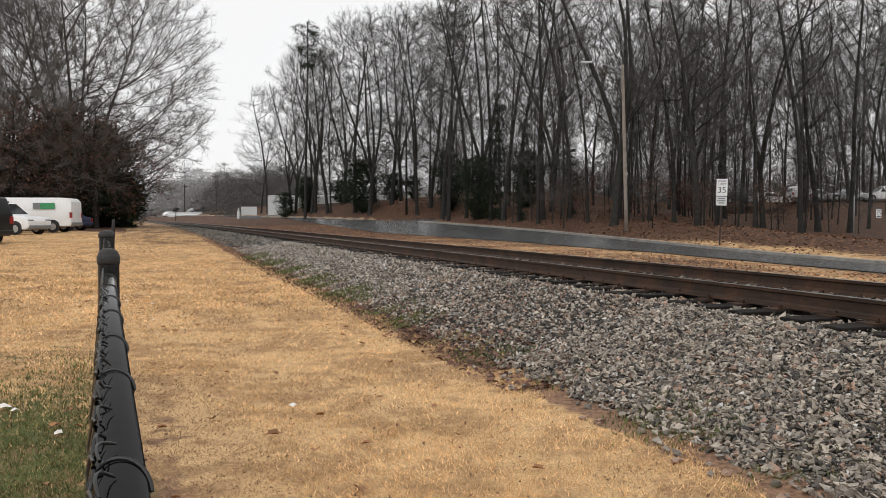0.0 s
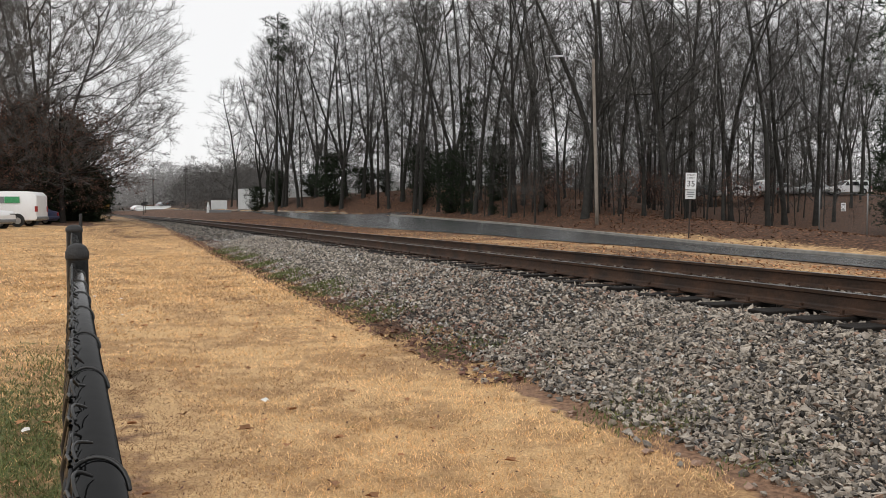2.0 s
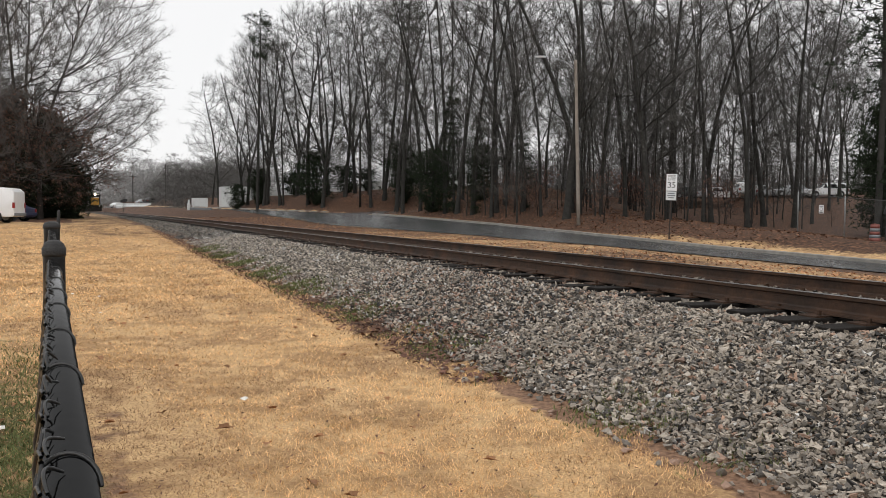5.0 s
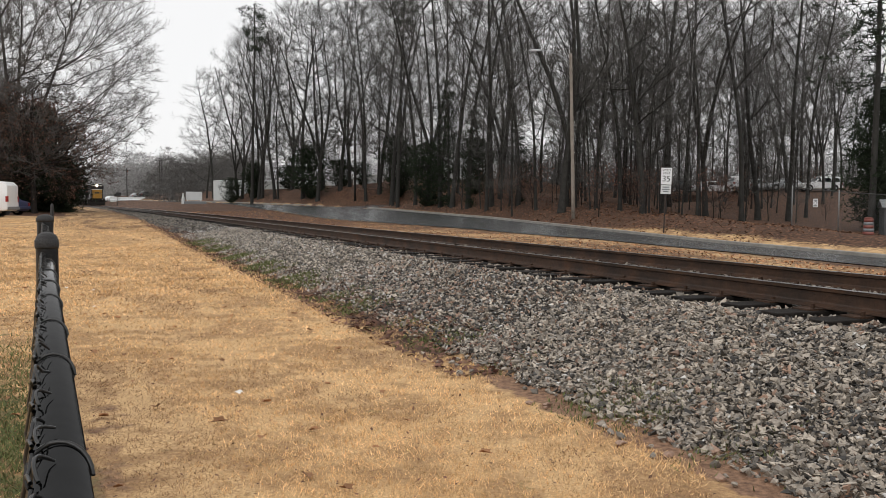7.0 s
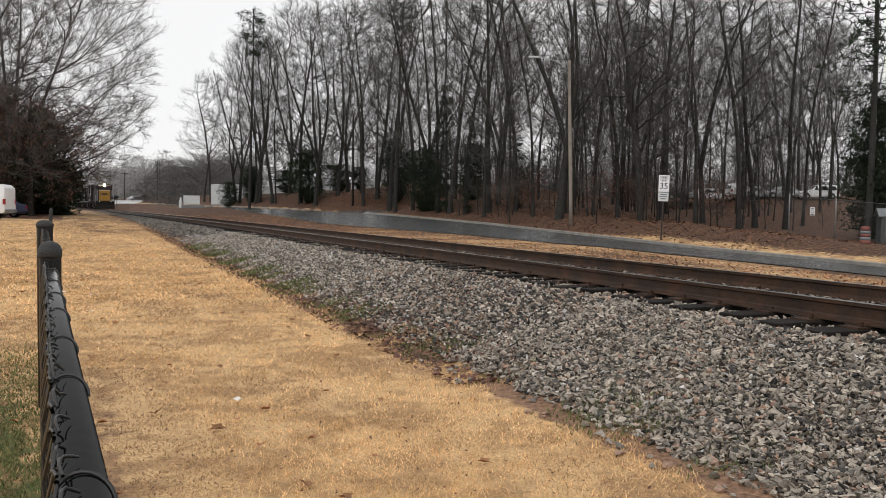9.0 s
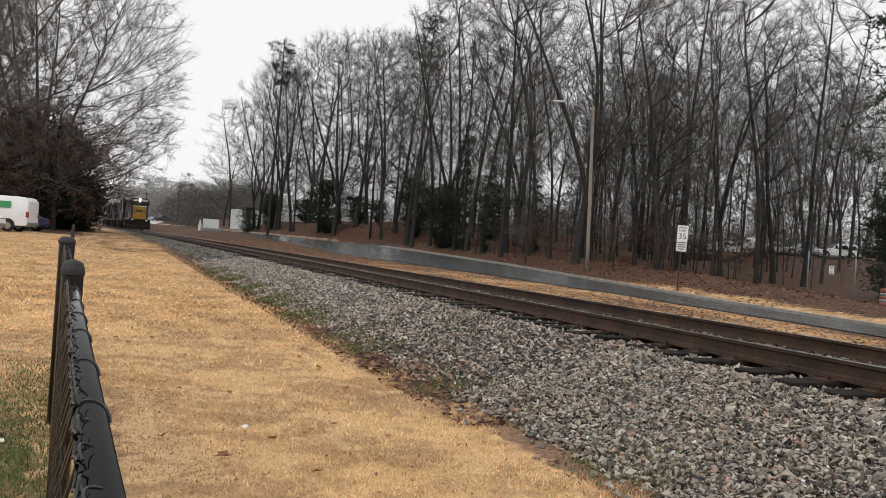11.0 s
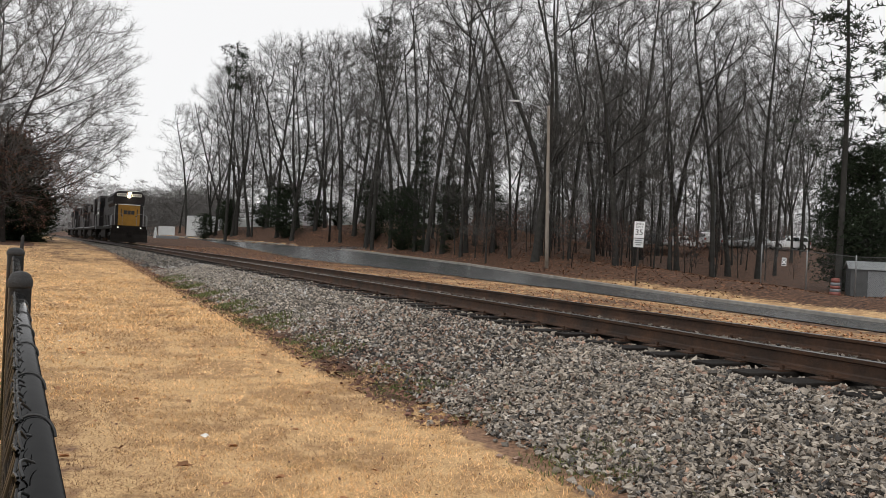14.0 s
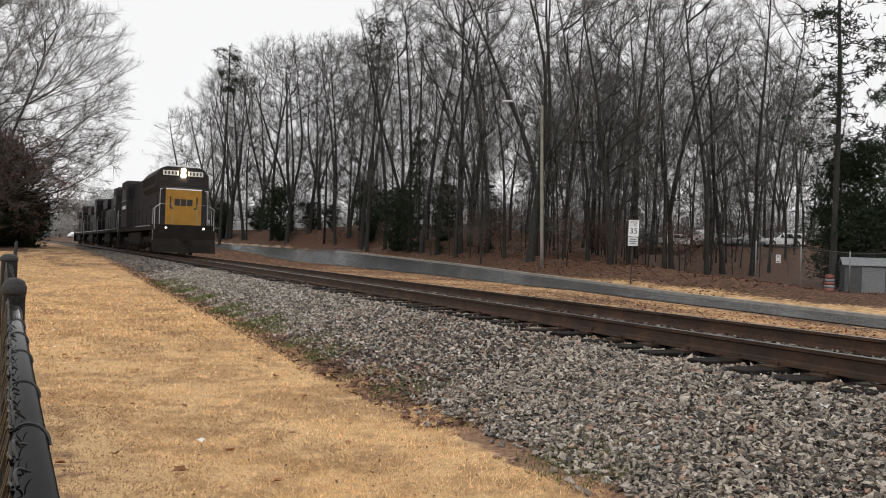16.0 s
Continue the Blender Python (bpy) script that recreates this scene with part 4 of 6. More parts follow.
    # walkway rails
    for s in (-1, 1):
        ends = [((s * 1.47, -4.5 - k * 1.9, 1.62), (s * 1.47, -4.5 - k * 1.9, 2.62)) for k in range(9)]
        for a, b in ends:
            part("stanchion", rods((a, b), r=0.020, sides=6), "loco", ob)
        part("handrail", rods(((s * 1.47, -4.5, 2.62), (s * 1.47, -19.7, 2.62)), r=0.020, sides=6), "loco", ob)
        part("corner_rail", rods(((s * 1.44, -0.1, 1.0), (s * 1.44, -0.1, 2.75)), ((s * 1.44, -0.1, 2.75), (s * 1.30, -1.5, 3.0)), ((s * 1.44, -1.1, 1.62), (s * 1.44, -1.1, 2.80)), r=0.022, sides=6), "metal", ob, "bright grab rails at the steps")
        part("front_rail", rods(((s * 1.40, -0.02, 2.55), (s * 0.45, -0.02, 2.55)), ((s * 0.45, -0.02, 2.55), (s * 0.45, -0.02, 1.6)), r=0.018, sides=6), "grey", ob)
        for y in (-0.45, -L + 0.45):
            part("steps", boxes(*[(min(s * 1.05, s * 1.5), max(s * 1.05, s * 1.5), y - 0.28, y + 0.28, z, z + 0.05) for z in (0.42, 0.74, 1.06)], (min(s * 1.03, s * 1.07), max(s * 1.03, s * 1.07), y - 0.3, y + 0.3, 0.40, 1.3)), "grime", ob)
        part("sill_stripe", boxes((min(s * 1.52, s * 1.526), max(s * 1.52, s * 1.526), -L + 0.3, -0.4, 1.52, 1.60)), "grey", ob, "thin pale sill stripe")
    part("fuel_tank", boxes((-1.42, 1.42, -13.2, -7.2, 0.42, 1.30), bevel=0.16), "grime", ob)
    wheels = []
    for c in (-4.3, -L + 4.0):
        part("truck_frame", boxes((-1.22, -1.0, c - 2.6, c + 2.6, 0.62, 0.95), (1.0, 1.22, c - 2.6, c + 2.6, 0.62, 0.95), (-1.1, 1.1, c - 0.25, c + 0.25, 0.55, 0.95), bevel=0.05), "grime", ob)
        for k in (-2.0, 0, 2.0):
            bm = wheel_shape()
            w = part("wheelset", bm, "steel", ob)
            w.location = (0, c + k, 0.51)
            wheels.append(w)
            for s in (-1, 1):
                part("journal_box", boxes((min(s * 1.1, s * 1.3), max(s * 1.1, s * 1.3), c + k - 0.17, c + k + 0.17, 0.36, 0.70), bevel=0.03), "grime", ob)
    return ob, wheels



def build_lead_loco():
    """The leading unit runs long hood first: yellow end panel, flared upper hood with lamps, cab at the far end."""
    L = 20.2
    ob = thing("locomotive", "dark blue locomotive running hood first with a yellow end panel", "locomotive")
    part("frame", boxes((-1.52, 1.52, -L + 0.1, 0.40, 1.30, 1.60), (-0.9, 0.9, -L + 0.5, -0.6, 0.95, 1.32), bevel=0.02), "grime", ob)
    part("plough", extrude_profile([(0.30, 0.18), (0.80, 0.14), (0.67, 0.55), (0.53, 0.85), (0.53, 1.34), (0.30, 1.34)], -1.55, 1.55), "grime", ob, "black snow plough under the front")
    part("rear_pilot", boxes((-1.45, 1.45, -L - 0.02, -L + 0.2, 0.35, 1.32), bevel=0.03), "grime", ob)
    for y, s in ((0.65, 1), (-L, -1)):
        part("coupler", boxes((-0.12, 0.12, min(y, y + s * 0.55), max(y, y + s * 0.55), 0.78, 1.02), (-0.2, 0.2, min(y + s * 0.45, y + s * 0.75), max(y + s * 0.45, y + s * 0.75), 0.74, 1.06), bevel=0.03), "grime", ob)
    # lower hood and the yellow end
    hood = part("long_hood", extrude_profile([(-0.12, 1.60), (-0.12, 3.52), (-0.20, 3.60), (-14.0, 3.60), (-14.0, 1.60)], -1.16, 1.16), "loco", ob)
    part("end_panel", boxes((-0.92, 0.92, -0.14, -0.085, 1.60, 3.52), bevel=0.015), "yellow", hood, "weathered yellow end panel")
    f = -0.09
    for x0, x1 in ((-0.45, -0.17), (-0.13, 0.15), (0.19, 0.47)):
        part("mark", boxes((x0, x1, f, f + 0.015, 2.62, 2.97), bevel=0.006), "ink", hood, "dark painted block")
    for s in (-1, 1):
        bm = bmesh.new()
        box(bm, min(s * 0.64, s * 0.71), max(s * 0.64, s * 0.71), f, f + 0.015, 2.52, 3.10)
        box(bm, min(s * 0.52, s * 0.68), max(s * 0.52, s * 0.68), f, f + 0.0145, 2.44, 2.52)
        part("mark_bracket", bm, "ink", hood, "dark painted bracket")
    part("upper_strip", boxes((-0.92, 0.92, -0.10, -0.07, 3.46, 3.52)), "white", hood, "pale edge strip")
    part("sill_strip", boxes((-0.92, 0.70, -0.10, -0.055, 1.60, 1.66)), "yellow", hood, "bright yellow sill strip")
    # flared upper hood
    bm = bmesh.new()
    outline = [(-1.15, 3.35), (-1.34, 3.62), (-1.36, 4.30), (-1.10, 4.62), (-0.80, 4.72), (0.80, 4.72), (1.10, 4.62), (1.36, 4.30), (1.34, 3.62), (1.15, 3.35)]
    rings = [[bm.verts.new((x * k, y, z if z < 4 else 4 + (z - 4) * k)) for x, z in outline] for y, k in ((-0.58, 0.985), (-0.66, 1.0), (-6.9, 1.0), (-7.1, 0.97))]
    for p, q in zip(rings, rings[1:]):
        for k in range(len(outline)):
            j = (k + 1) % len(outline)
            bm.faces.new((p[k], p[j], q[j], q[k]))
    bm.faces.new(rings[0]), bm.faces.new(rings[-1][::-1])
    bmesh.ops.recalc_face_normals(bm, faces=bm.faces)
    flare = part("radiator_hood", bm, "loco", ob, "flared dark radiator hood")
    part("upper_hood", extrude_profile([(-7.0, 3.60), (-7.0, 4.40), (-7.1, 4.50), (-14.0, 4.50), (-14.0, 3.60)], -1.08, 1.08), "loco", ob)
    part("lamp_plate", boxes((-1.10, 1.10, -0.60, -0.555, 4.20, 4.58), bevel=0.012), "loco", flare)
    for s in (-1, 1):
        b = part("number_board", boxes((min(s * 0.24, s * 1.04), max(s * 0.24, s * 1.04), -0.57, -0.545, 4.24, 4.50), bevel=0.01), "board", flare, "pale lit number board with plain bars")
        for o in (-0.27, -0.09, 0.09, 0.27):
            part("number_bar", boxes((s * 0.64 + o - 0.045, s * 0.64 + o + 0.045, -0.56, -0.540, 4.29, 4.45)), "ink", b)
        bm = lathe([(0.12, 0), (0.135, 0.04), (0.115, 0.07), (0.03, 0.085)], 18, "Y")
        bm.transform(Matrix.Translation((0, -0.56, 4.39 + s * 0.13)))
        part("headlight", bm, "lamp", flare, "glowing warm headlight", True)
        bm = lathe([(0.045, 0), (0.052, 0.03), (0.04, 0.05), (0.015, 0.06)], 14, "Y")
        bm.transform(Matrix.Translation((s * 0.95, 0.55, 1.42)))
        part("ditch_light", bm, "ditch", ob, "small lamp beside the coupler", True)
        # added off-white blocks that imitate sky reflected on the wet roof front
        part("roof_edge", boxes((min(s * 0.10, s * 0.78), max(s * 0.10, s * 0.78), -1.0, -0.66, 4.70, 4.80), bevel=0.03), "offwhite", flare, "pale block standing in for the wet roof's reflection")
        part("grille", boxes((min(s * 1.35, s * 1.372), max(s * 1.35, s * 1.372), -6.6, -1.0, 3.84, 4.24)), "grime", flare)
        for k in range(14):
            part("hood_door", boxes((min(s * 1.16, s * 1.182), max(s * 1.16, s * 1.182), -13.9 + k * 0.90, -13.1 + k * 0.90, 1.75, 3.25), bevel=0.008), "loco", hood)
        part("grab_rail", rods(((s * 1.22, 0.05, 1.60), (s * 1.22, 0.05, 3.45)), ((s * 1.22, 0.05, 3.45), (s * 1.08, -0.14, 3.45)), r=0.02, sides=6), "metal", ob, "bright grab rail")
        part("corner_rail", rods(((s * 1.50, 0.40, 0.55), (s * 1.50, 0.40, 2.45)), ((s * 1.50, 0.40, 2.45), (s * 1.22, 0.40, 2.66)), ((s * 1.50, -0.30, 0.75), (s * 1.50, -0.30, 2.45)), r=0.022, sides=6), "metal", ob, "bright grab rails at the steps")
        part("front_rail", rods(((s * 1.22, 0.40, 2.66), (s * 0.60, 0.40, 2.66)), ((s * 0.60, 0.40, 2.66), (s * 0.60, 0.40, 1.6)), r=0.014, sides=6), "grey", ob)
        for k in range(8):
            part("stanchion", rods(((s * 1.47, -1.4 - k * 1.9, 1.6), (s * 1.47, -1.4 - k * 1.9, 2.60)), r=0.018, sides=6), "loco", ob)
        part("handrail", rods(((s * 1.47, -0.9, 2.60), (s * 1.47, -15.9, 2.60)), r=0.018, sides=6), "loco", ob)
        for y in (0.05, -L + 0.45):
            part("steps", boxes(*[(min(s * 1.05, s * 1.5), max(s * 1.05, s * 1.5), y - 0.28, y + 0.28, z, z + 0.05) for z in (0.42, 0.74, 1.06)], (min(s * 1.03, s * 1.07), max(s * 1.03, s * 1.07), y - 0.3, y + 0.3, 0.40, 1.3)), "grime", ob)
        part("sill_stripe", boxes((min(s * 1.52, s * 1.526), max(s * 1.52, s * 1.526), -8.5, -1.2, 1.52, 1.58)), "grey", ob, "thin pale sill stripe")
    for k in range(3):
        bm = lathe([(0.62, 0), (0.62, 0.14), (0.56, 0.17), (0.1, 0.12)], 20)
        bm.transform(Matrix.Translation((0, -2.2 - k * 1.55, 4.68)))
        part("fan", bm, "grime", flare)
    part("exhaust", boxes((-0.25, 0.25, -11.6, -10.6, 4.48, 4.70), bevel=0.03), "grime", ob)
    # cab and short nose at the far end
    cab = part("cab", extrude_profile([(-14.0, 1.60), (-14.0, 4.55), (-14.15, 4.76), (-17.8, 4.78), (-18.0, 4.64), (-18.0, 1.60)], -1.56, 1.56), "loco", ob)
    for s in (-1, 1):
        part("front_window", boxes((min(s * 1.20, s * 1.48), max(s * 1.20, s * 1.48), -14.02, -13.98, 3.50, 4.25), bevel=0.01), "cabglass", cab)
        part("side_window", boxes((min(s * 1.55, s * 1.575), max(s * 1.55, s * 1.575), -17.2, -14.5, 3.50, 4.20), bevel=0.01), "cabglass", cab)
        part("window_sill", boxes((min(s * 1.55, s * 1.60), max(s * 1.55, s * 1.60), -17.3, -14.4, 3.40, 3.48)), "grey", cab)
        part("number_plate", boxes((min(s * 1.55, s * 1.57), max(s * 1.55, s * 1.57), -17.0, -14.8, 2.86, 3.10)), "offwhite", cab, "plain pale number bar")
    part("short_nose", boxes((-1.0, 1.0, -L + 0.4, -18.0, 1.60, 3.40), bevel=0.06), "loco", ob)
    part("fuel_tank", boxes((-1.42, 1.42, -13.2, -7.2, 0.42, 1.30), bevel=0.16), "grime", ob)
    wheels = []
    for c in (-4.3, -L + 4.0):
        part("truck_frame", boxes((-1.22, -1.0, c - 2.6, c + 2.6, 0.62, 0.95), (1.0, 1.22, c - 2.6, c + 2.6, 0.62, 0.95), (-1.1, 1.1, c - 0.25, c + 0.25, 0.55, 0.95), bevel=0.05), "grime", ob)
        for k in (-2.0, 0, 2.0):
            w = part("wheelset", wheel_shape(), "steel", ob)
            w.location = (0, c + k, 0.51)
            wheels.append(w)
            for s in (-1, 1):
                part("journal_box", boxes((min(s * 1.1, s * 1.3), max(s * 1.1, s * 1.3), c + k - 0.17, c + k + 0.17, 0.36, 0.70), bevel=0.03), "grime", ob)
    return ob, wheels


lead_loco, lead_wheels = build_lead_loco()
second_loco, second_wheels = build_loco("second dark grimy locomotive coupled behind the first", False)
third_loco, third_wheels = build_loco("third dark locomotive in the middle of the train", False)
last_loco, last_wheels = build_loco("last dark locomotive of the train, far down the line", False)
for ob in (lead_loco, second_loco, third_loco, last_loco):
    tagged(ob, group="locomotives of the train")


# ---- how the train runs ----
def lead_y(t):
    u = 16.0 - t
    return 44.25 + 15.84 * u - 0.0824 * u * u


def on_track(y, back=0.0):
    """Where a vehicle stands whose front is back metres behind the plan distance y."""
    m = float(track_slope(y))
    y = y + back / math.hypot(1, m)
    a, b = y, y + 18 * 0.94
    xa, xb = float(track_x(a)), float(track_x(b))
    turn = math.degrees(math.atan2(-(xa - xb), a - b))
    return pose(xa + 0.22, a, float(rail_z(a)), 0, 0, turn)


def motions():
    times = [0.5 * k for k in range(33)]
    units = ((lead_loco, lead_wheels, 0.0), (second_loco, second_wheels, 21.4), (third_loco, third_wheels, 42.8), (last_loco, last_wheels, 64.2))
    for loco, wheels, back in units:
        walk(loco, [(t, on_track(lead_y(t), back)) for t in times])
        for w in wheels:
            x, y, z = w.location
            turns = []
            for k in range(481):
                t = k / FPS
                run = (lead_y(0) - lead_y(t)) * 1.07
                turns.append((t, pose(x, y, z) @ Matrix.Rotation(-run / 0.508, 4, "X")))
            walk(w, turns)


# ---- parked vehicles ----
def build_car(label, length, width, height, paint, m, kind="car", name="car", lamps=True):
    """A vehicle whose front looks along +X; origin on the ground in its middle."""
    ob = thing(name, label, "van" if kind == "van" else "car", m)
    h, w, a = height, width / 2, length / 2
    if kind == "van":
        side = [(-a, 0.45), (-a, h * 0.88), (-a + 0.22, h * 0.985), (-a + 0.6, h), (a - 1.75, h), (a - 1.3, h * 0.93), (a - 0.75, h * 0.56), (a - 0.10, h * 0.50), (a, h * 0.40), (a, 0.40), (a - 0.1, 0.32), (-a + 0.1, 0.36)]
    elif kind == "suv":
        side = [(-a, 0.5), (-a, h * 0.62), (-a + 0.15, h * 0.96), (-a + 0.5, h), (a - 2.2, h), (a - 1.35, h * 0.62), (a - 0.15, h * 0.55), (a, h * 0.42), (a, 0.42), (a - 0.2, 0.3), (-a + 0.15, 0.34)]
    else:
        side = [(-a, 0.5), (-a + 0.03, h * 0.62), (-a + 0.45, h * 0.68), (-a + 1.05, h * 0.97), (-a + 1.6, h), (a - 2.3, h), (a - 1.35, h * 0.66), (a - 0.3, h * 0.56), (a, h * 0.44), (a, 0.36), (a - 0.15, 0.24), (-a + 0.1, 0.28)]
    def width_at(z):
        return w if z < h * 0.60 else w * (1 - 0.22 * (z - h * 0.60) / (h * 0.40)) if kind != "van" else w * (1 - 0.10 * (z - h * 0.60) / (h * 0.40))
    bm = bmesh.new()
    l0 = [bm.verts.new((x, -width_at(z), z)) for x, z in side]
    r0 = [bm.verts.new((x, width_at(z), z)) for x, z in side]
    bm.faces.new(l0), bm.faces.new(r0[::-1])
    for k in range(len(side)):
        j = (k + 1) % len(side)
        bm.faces.new((l0[k], r0[k], r0[j], l0[j]))
    bmesh.ops.recalc_face_normals(bm, faces=bm.faces)
    bmesh.ops.bevel(bm, geom=list(bm.edges), offset=0.05, segments=2, affect="EDGES", profile=0.6)
    part("body", bm, paint, ob, smooth=True)
    zw0, zw1 = h * 0.64, h * 0.90
    spans = {"van": [(a - 2.1, a - 1.15)], "suv": [(-a + 0.3, -a + 1.2), (-a + 1.3, -a + 2.3), (-a + 2.4, a - 1.85)], "car": [(-a + 1.15, -a + 2.05), (-a + 2.15, a - 1.95)]}[kind]
    for s in (-1, 1):
        for x0, x1 in spans:
            bm = bmesh.new()
            ins = 0.18 if kind != "van" else 0.1
            q = [(x0, zw0), (x1 + ins, zw0), (x1 - ins * 0.6, zw1), (x0 + ins * 0.5, zw1)]
            vs = [bm.verts.new((x, s * (width_at(z) + 0.006), z)) for x, z in q]
            back = [bm.verts.new((x, s * (width_at(z) - 0.03), z)) for x, z in q]
            bm.faces.new(vs), bm.faces.new(back[::-1])
            for k in range(4):
                bm.faces.new((vs[k], back[k], back[(k + 1) % 4], vs[(k + 1) % 4]))
            bmesh.ops.recalc_face_normals(bm, faces=bm.faces)
            part("side_window", bm, "glass", ob)
        for x in (-a + length * 0.19, a - length * 0.18):
            wh = part("wheel", lathe([(0.30, -0.11), (0.34, -0.08), (0.345, 0.0), (0.34, 0.08), (0.30, 0.11)], 20, "Y"), "rubber", ob, smooth=True)
            wh.location = (x, s * (w - 0.09), 0.345)
            part("rim", lathe([(0.20, -0.118), (0.21, 0.0), (0.20, 0.118)], 14, "Y"), "rim", wh, "bright wheel rim")
            arch = part("wheel_arch", lathe([(0.40, -0.02), (0.41, 0.0), (0.40, 0.02)], 20, "Y"), "ink", ob)
            arch.location = (x, s * (w - 0.01), 0.37)
        part("headlight", boxes((a - 0.28, a - 0.02, min(s * (w - 0.45), s * (w - 0.02)), max(s * (w - 0.45), s * (w - 0.02)), h * 0.40, h * 0.48), bevel=0.02), "metal", ob, "clear headlight")
        part("tail_light", boxes((-a - 0.015, -a + 0.1, min(s * (w - 0.22), s * (w + 0.004)), max(s * (w - 0.22), s * (w + 0.004)), h * 0.42, h * 0.58), bevel=0.02), "red", ob, "red tail light")
    part("front_bumper", boxes((a - 0.2, a + 0.06, -w + 0.05, w - 0.05, 0.34, 0.54), bevel=0.04), paint if kind == "car" else "grey", ob)
    part("rear_bumper", boxes((-a - 0.08, -a + 0.2, -w + 0.05, w - 0.05, 0.40, 0.60), bevel=0.04), "grey" if kind == "van" else paint, ob)
    bm = bmesh.new()
    (x0, z0), (x1, z1) = {"van": ((a - 1.33, h * 0.92), (a - 0.80, h * 0.58)), "suv": ((a - 2.12, h * 0.965), (a - 1.42, h * 0.65)), "car": ((a - 2.22, h * 0.965), (a - 1.42, h * 0.68))}[kind]
    n = Vector((z0 - z1, 0, x1 - x0)).normalized() * 0.02
    q = [Vector((x0, -w * 0.78, z0)) + n, Vector((x0, w * 0.78, z0)) + n, Vector((x1, w * 0.86, z1)) + n, Vector((x1, -w * 0.86, z1)) + n]
    vs = [bm.verts.new(v) for v in q]
    bk = [bm.verts.new(v - n * 2.5) for v in q]
    bm.faces.new(vs), bm.faces.new(bk[::-1])
    for k in range(4):
        bm.faces.new((vs[k], bk[k], bk[(k + 1) % 4], vs[(k + 1) % 4]))
    bmesh.ops.recalc_face_normals(bm, faces=bm.faces)
    part("windscreen", bm, "glass", ob)
    return ob


def at(x, y, turn, dz=0.0):
    return pose(x, y, lie(x, y) + dz, 0, 0, turn)


van = build_car("white panel van with a green side panel, parked by the lawn", 5.7, 2.0, 2.12, "white", at(-25.7, 50.6, 186), "van", "van")
part("side_panel", boxes((-1.9, -1.05, 0.985, 1.006, 1.42, 1.80)), "green", van, "green painted panel")
part("side_panel", boxes((-1.03, -0.62, 0.985, 1.006, 1.42, 1.80)), "grey", van, "grey printed panel")
part("aerial", rods(((-0.2, 0.3, 2.1), (-0.2, 0.3, 2.75)), r=0.012, sides=6), "ink", van)
build_car("white minivan parked nose out beside the lawn", 4.6, 1.85, 1.78, "white", at(-24.75, 46.0, -12), "suv")
build_car("black sport utility vehicle parked beside the lawn", 4.8, 1.95, 2.02, "darkcar", at(-20.7, 34.0, 168), "suv")
build_car("dark blue car parked behind the van", 4.4, 1.8, 1.45, "blue", at(-26.9, 56.6, 178), "car")

# cars on the far lot, behind the wood
for x, y, turn, paint, kind, label in ((38.5, 96, 10, "white", "car", "white car on the far parking lot"), (41.9, 97, 80, "white", "suv", "white vehicle on the far parking lot"),
                                       (43.6, 95, 30, "silver", "car", "silver car on the far parking lot"), (46.8, 95, 184, "silver", "car", "grey-green saloon on the far parking lot"),
                                       (49.6, 92, 176, "white", "suv", "white estate car on the far parking lot"), (35.5, 98, 5, "darkcar", "car", "dark car on the far parking lot")):
    build_car(label, 4.6, 1.8, 1.45 if kind == "car" else 1.7, paint, at(x, y, turn), kind)
# far traffic at the level crossing
for x, y, turn, paint in ((-75.5, 226, 60, "white"), (-70.5, 232, 50, "silver"), (-66, 224, 60, "darkcar")):
    build_car("small far-off car near the level crossing", 4.5, 1.8, 1.5, paint, at(x, y, turn, 0.05), "car")


# ---- road furniture ----
def text_part(text, size, mat, parent, m, name):
    cu = bpy.data.curves.new(name, "FONT")
    cu.body, cu.size, cu.align_x, cu.align_y, cu.extrude = text, size, "CENTER", "CENTER", 0.003
    tmp = bpy.data.objects.new(name, cu)
    scene.collection.objects.link(tmp)
    me = bpy.data.meshes.new_from_object(tmp.evaluated_get(bpy.context.evaluated_depsgraph_get()))
    bpy.data.objects.remove(tmp)
    me.materials.clear()
    me.materials.append(M[mat])
    ob = new(name, me)
    ob.parent, ob.matrix_basis = parent, m
    return ob


def build_speed_sign():
    x, y = 15.30, 45.0
    z = lie(x, y)
    ob = thing("speed_limit_sign", "white speed limit sign with black figures on a thin brown post", "road sign", pose(x, y, z, 0, 1.6, -12))
    part("post", boxes((-0.035, 0.035, -0.02, 0.02, -0.2, 3.70 - z)), "rustpost", ob)
    top = 3.60 - z
    up = lambda dx, dy, dz: pose(dx, dy, dz, 90)
    plate = part("plate", boxes((-0.29, 0.29, -0.045, -0.025, top - 0.93, top), bevel=0.006), "white", ob, "white reflective plate")
    for i, (t, s, dz) in enumerate((("SPEED", 0.17, 0.13), ("LIMIT", 0.17, 0.30), ("35", 0.46, 0.62))):
        text_part(t, s, "ink", plate, up(0, -0.047, top - dz), "figure" if t == "35" else "word")
    low = part("lower_plate", boxes((-0.28, 0.28, -0.045, -0.025, top - 1.46, top - 0.97), bevel=0.006), "offwhite", ob, "smaller plate with unreadable bars")
    for dz, w in ((1.08, 0.18), (1.20, 0.21), (1.32, 0.15)):
        part("text_bar", boxes((-w, w, -0.050, -0.044, top - dz - 0.03, top - dz + 0.03)), "grey", low)


